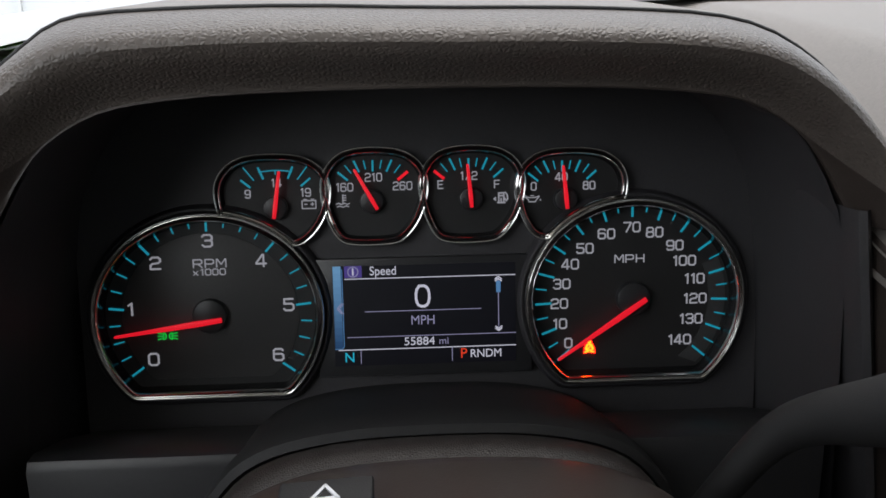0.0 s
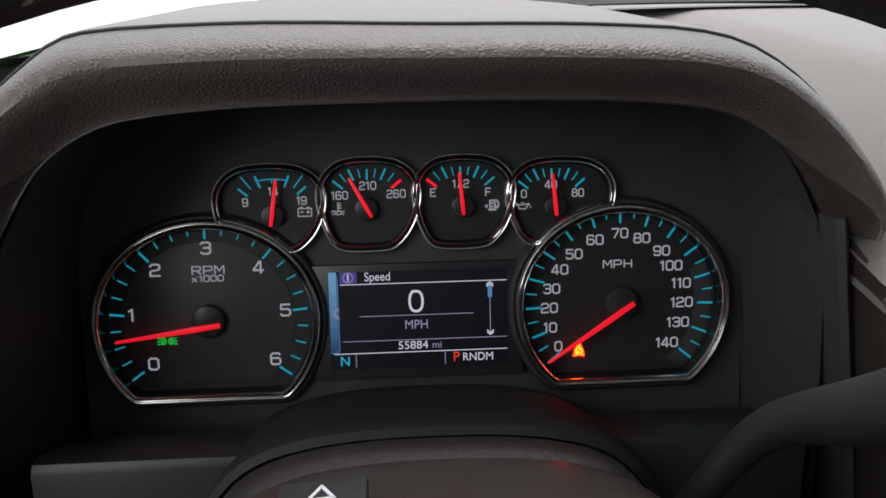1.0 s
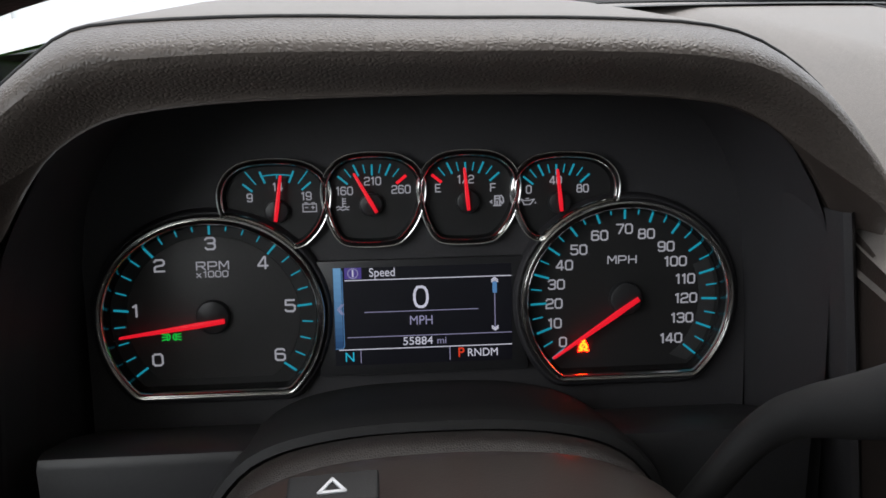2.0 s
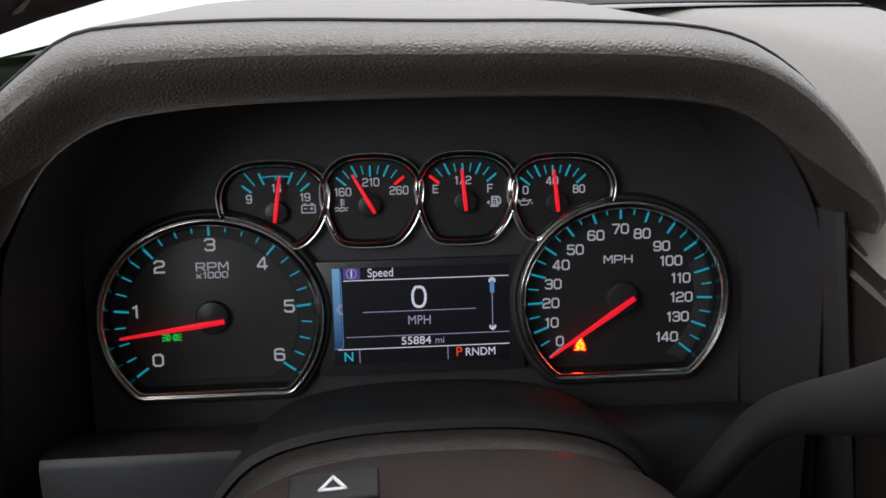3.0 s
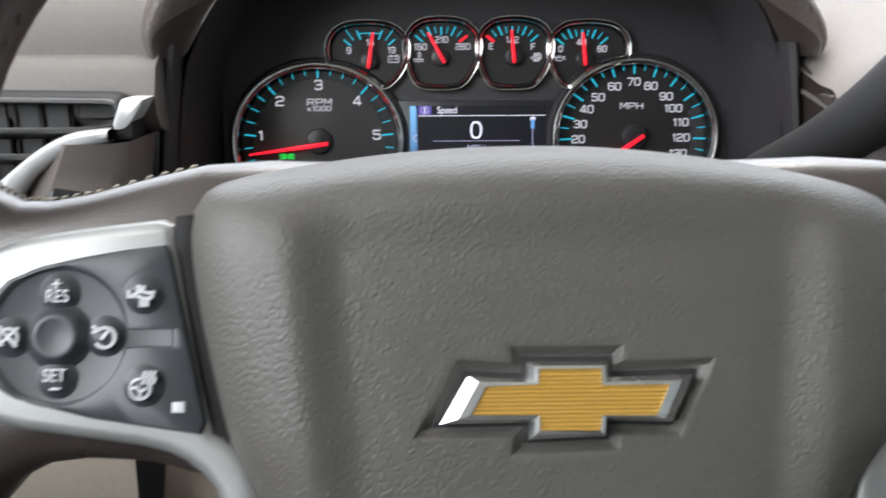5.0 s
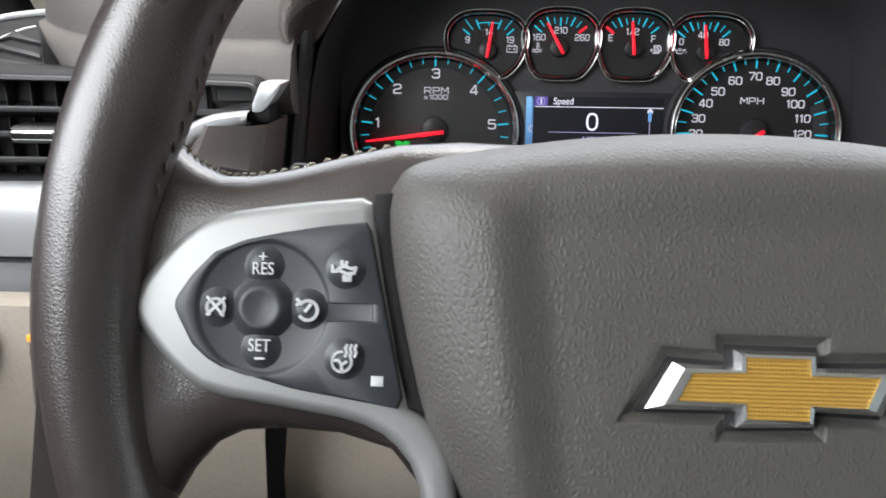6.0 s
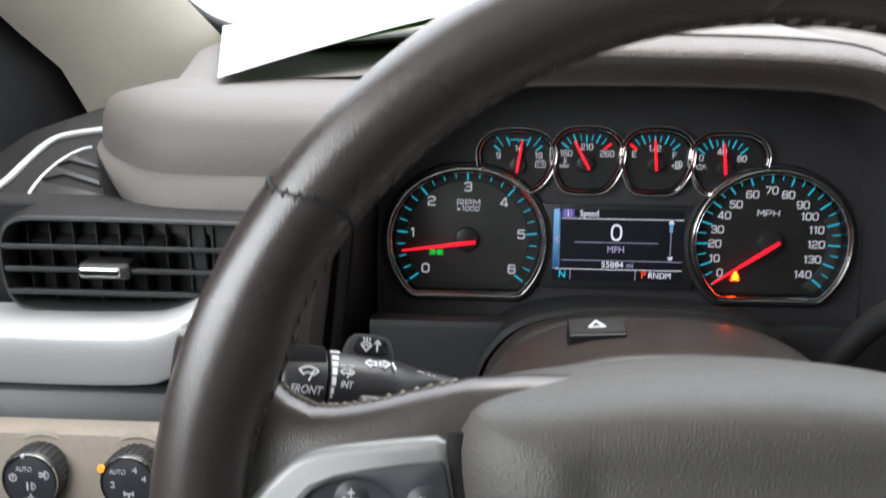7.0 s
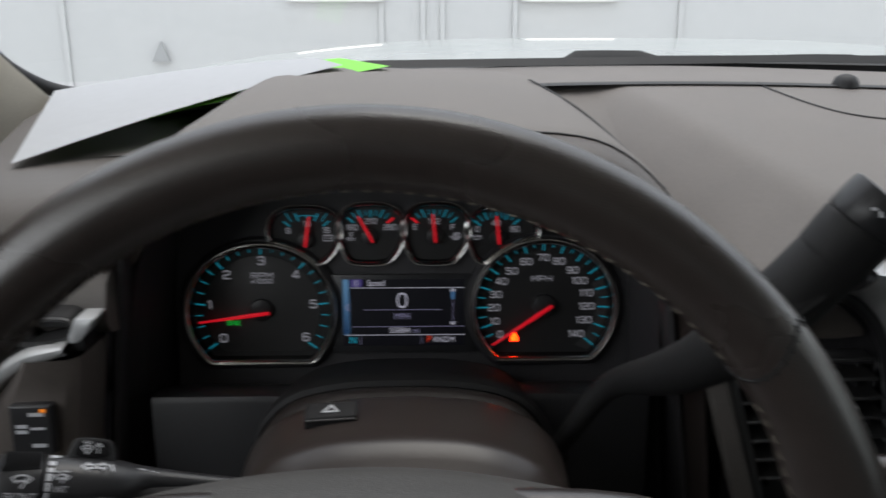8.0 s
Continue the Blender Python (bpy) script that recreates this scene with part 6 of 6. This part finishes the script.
# unseen tinted panes, added to cut the light from the sides and rear
PRIVACY = clear_glass("dark_privacy_glass", (0.33, 0.35, 0.35), 0.03)
TINTED = clear_glass("tinted_glass", (0.55, 0.58, 0.57), 0.02)
slab("window_2", [(1.665, 0.20, 1.36), (1.665, -0.98, 1.36), (1.665, -0.98, 1.92), (1.665, 0.20, 1.92)], -0.005, TINTED, "unseen passenger window, tinted to dim the light", "window")
slab("window_3", [(1.665, -1.06, 1.36), (1.665, -3.2, 1.36), (1.665, -3.2, 1.92), (1.665, -1.06, 1.92)], -0.005, PRIVACY, "unseen rear side window, tinted dark to dim the light", "window")
slab("window_4", [(-0.665, -1.50, 1.36), (-0.665, -3.2, 1.36), (-0.665, -3.2, 1.92), (-0.665, -1.50, 1.92)], 0.005, PRIVACY, "unseen rear side window, tinted dark to dim the light", "window")
slab("window_5", [(-0.70, -3.205, 1.55), (1.70, -3.205, 1.55), (1.70, -3.205, 1.92), (-0.70, -3.205, 1.92)], 0.005, PRIVACY, "unseen back window, tinted dark to dim the light", "window")
slab("pillar_3", [(1.66, -0.98, 1.36), (1.66, -1.06, 1.36), (1.66, -1.06, 1.92), (1.66, -0.98, 1.92)], -0.05, CREAM, "cream door pillar", "pillar")
slab("pillar_4", [(-0.66, -1.40, 1.36), (-0.66, -1.50, 1.36), (-0.66, -1.50, 1.92), (-0.66, -1.40, 1.92)], 0.05, CREAM, "cream door pillar", "pillar")
seal = tube("trim_5", smooth_line([(-0.650, -0.215, 1.903), (-0.595, -0.095, 1.804), (-0.490, 0.106, 1.602), (-0.430, 0.207, 1.489), (-0.415, 0.236, 1.452), (-0.4062, 0.265, 1.4263), (-0.3857, 0.300, 1.4030), (-0.3591, 0.318, 1.3973), (-0.3143, 0.335, 1.3992), (-0.265, 0.350, 1.4005), (-0.20, 0.370, 1.409), (-0.05, 0.395, 1.420)], 2, closed=False), [0.004, 0.004, 0.004, 0.0045, 0.006, 0.008, 0.006, 0.004, 0.003, 0.003], RUBBER, None, sides=10)
tagged(seal, "black rubber windscreen seal", "trim", kind="structure")
frit = loft("trim_3", [[(-0.62, 0.385, 1.395), (-0.40, 0.31, 1.388), (-0.30, 0.345, 1.400), (-0.05, 0.392, 1.420), (0.5, 0.43, 1.424), (1.62, 0.39, 1.40)], [(-0.62, 0.393, 1.403), (-0.40, 0.322, 1.394), (-0.30, 0.352, 1.404), (-0.05, 0.40, 1.4285), (0.5, 0.438, 1.433), (1.62, 0.395, 1.41)]], RUBBER, None)
tagged(frit, "black windscreen edge strip", "trim", kind="structure")

# ---- outside ----
bonnet = thing("bonnet", "white painted bonnet of the vehicle", "bonnet")
loft("panel", [[(x, y, z - 0.075 * abs((x - 0.45) / 1.0) ** 3) for x in [-0.62 + 0.1 * k for k in range(23)]] for y, z in ((0.44, 1.352), (0.50, 1.372), (0.56, 1.380), (0.9, 1.416), (1.3, 1.422), (1.7, 1.410), (1.95, 1.36), (2.05, 1.28), (2.1, 1.0))], CARPAINT, bonnet, "glossy white panel")
cowl = thing("cowl_panel", "black plastic cowl below the windscreen", "cowl")
loft("cowl", [[(x, y + 0.0, 1.4135 + 0.009 * min(1.0, max(0.0, (x + 0.04) / 0.26)) - 0.010 * max(0.0, (x - 0.42) / 0.5) + dz) for x in [-0.06 + 0.05 * k for k in range(32)]] for y, dz in ((0.435, -0.03), (0.437, 0.0), (0.450, 0.0032), (0.475, 0.004), (0.505, -0.010))], RUBBER, cowl)


def wiper(x0, x1, top):
    w = thing("wiper", "black windscreen wiper parked at the base of the glass", "wiper", group="wipers")
    loft("arm_cover", [[(x, 0.455 + 0.012 * c, 1.4225 + (h + 0.004) * max(0.0, 1 - abs(c)) ** 0.6 - 0.006) for c in (-1, -0.8, -0.4, 0, 0.4, 0.8, 1)] for x, h in ((x0, 0.0), (x0 + 0.012, 0.006), (x0 + 0.030, top), (x0 + 0.065, top + 0.0005), (x0 + 0.112, top), (x0 + 0.135, 0.6 * top), (x0 + 0.20, 0.007))], RUBBER, w, "pivot cover")
    tube("blade", smooth_line([(x0 - 0.10, 0.452, 1.4185), (x0, 0.456, 1.4255), (x0 + 0.2, 0.458, 1.4285), (x1, 0.458, 1.4245)], 2, closed=False), 0.0032, RUBBER, w, sides=8)


wiper(0.177, 0.62, 0.0165)
wiper(0.447, 0.95, 0.0115)
slab("ground", [(-60, -60, -0.02), (60, -60, -0.02), (60, 60, -0.02), (-60, 60, -0.02)], -0.1, FLOOR, "pale concrete floor", "ground")
slab("backdrop", [(-9, 7.0, 0), (11, 7.0, 0), (11, 7.0, 4.2), (-9, 7.0, 4.2)], -0.2, WALL, "white workshop wall", "backdrop")
mark = thing("wall_hook", "small grey triangular bracket on the white wall", "bracket")
mesh("bracket", [(-2.34, 6.98, 1.03), (-2.19, 6.98, 1.03), (-2.26, 6.98, 1.20), (-2.34, 6.93, 1.03), (-2.19, 6.93, 1.03), (-2.26, 6.95, 1.20)], [(0, 1, 2), (3, 4, 5), (0, 1, 4, 3), (1, 2, 5, 4), (2, 0, 3, 5)], BRACKET, mark, "", False)
GLOW = glowing("lamp_diffuser", (1.0, 0.95, 0.92), 7.0)
for x in (-0.75, 1.28):
    lamp_ = thing("wall_lamp", "lit white strip lamp on the workshop wall", "lamp", pose(x, 6.93, 1.60), group="wall lamps")
    rounded("housing", -0.42, 0.42, -0.01, 0.07, -0.07, 0.07, 0.01, WALL, lamp_, seg=2)
    rounded("diffuser", -0.38, 0.38, -0.05, -0.008, -0.05, 0.05, 0.02, GLOW, lamp_, "lit diffuser")
# seams between the wall boards
for x in (-3.1, -0.37, -0.01, 0.16, 0.79, 2.24, 4.2):
    slab("trim_4", [(x, 6.99, 0), (x + 0.04, 6.99, 0), (x + 0.04, 6.99, 4.2), (x, 6.99, 4.2)], 0.02, JOINT, "grey wall joint strip", "trim")
tube("dash_seam", smooth_line([(x, y, slanted(x, y) + 0.0003) for x, y in ((0.345, 0.205), (0.352, 0.165), (0.362, 0.12), (0.378, 0.085), (0.41, 0.068), (0.50, 0.06), (0.9, 0.055))], 2, closed=False), 0.0011, RUBBER, dash, "thin dark seam", sides=6)
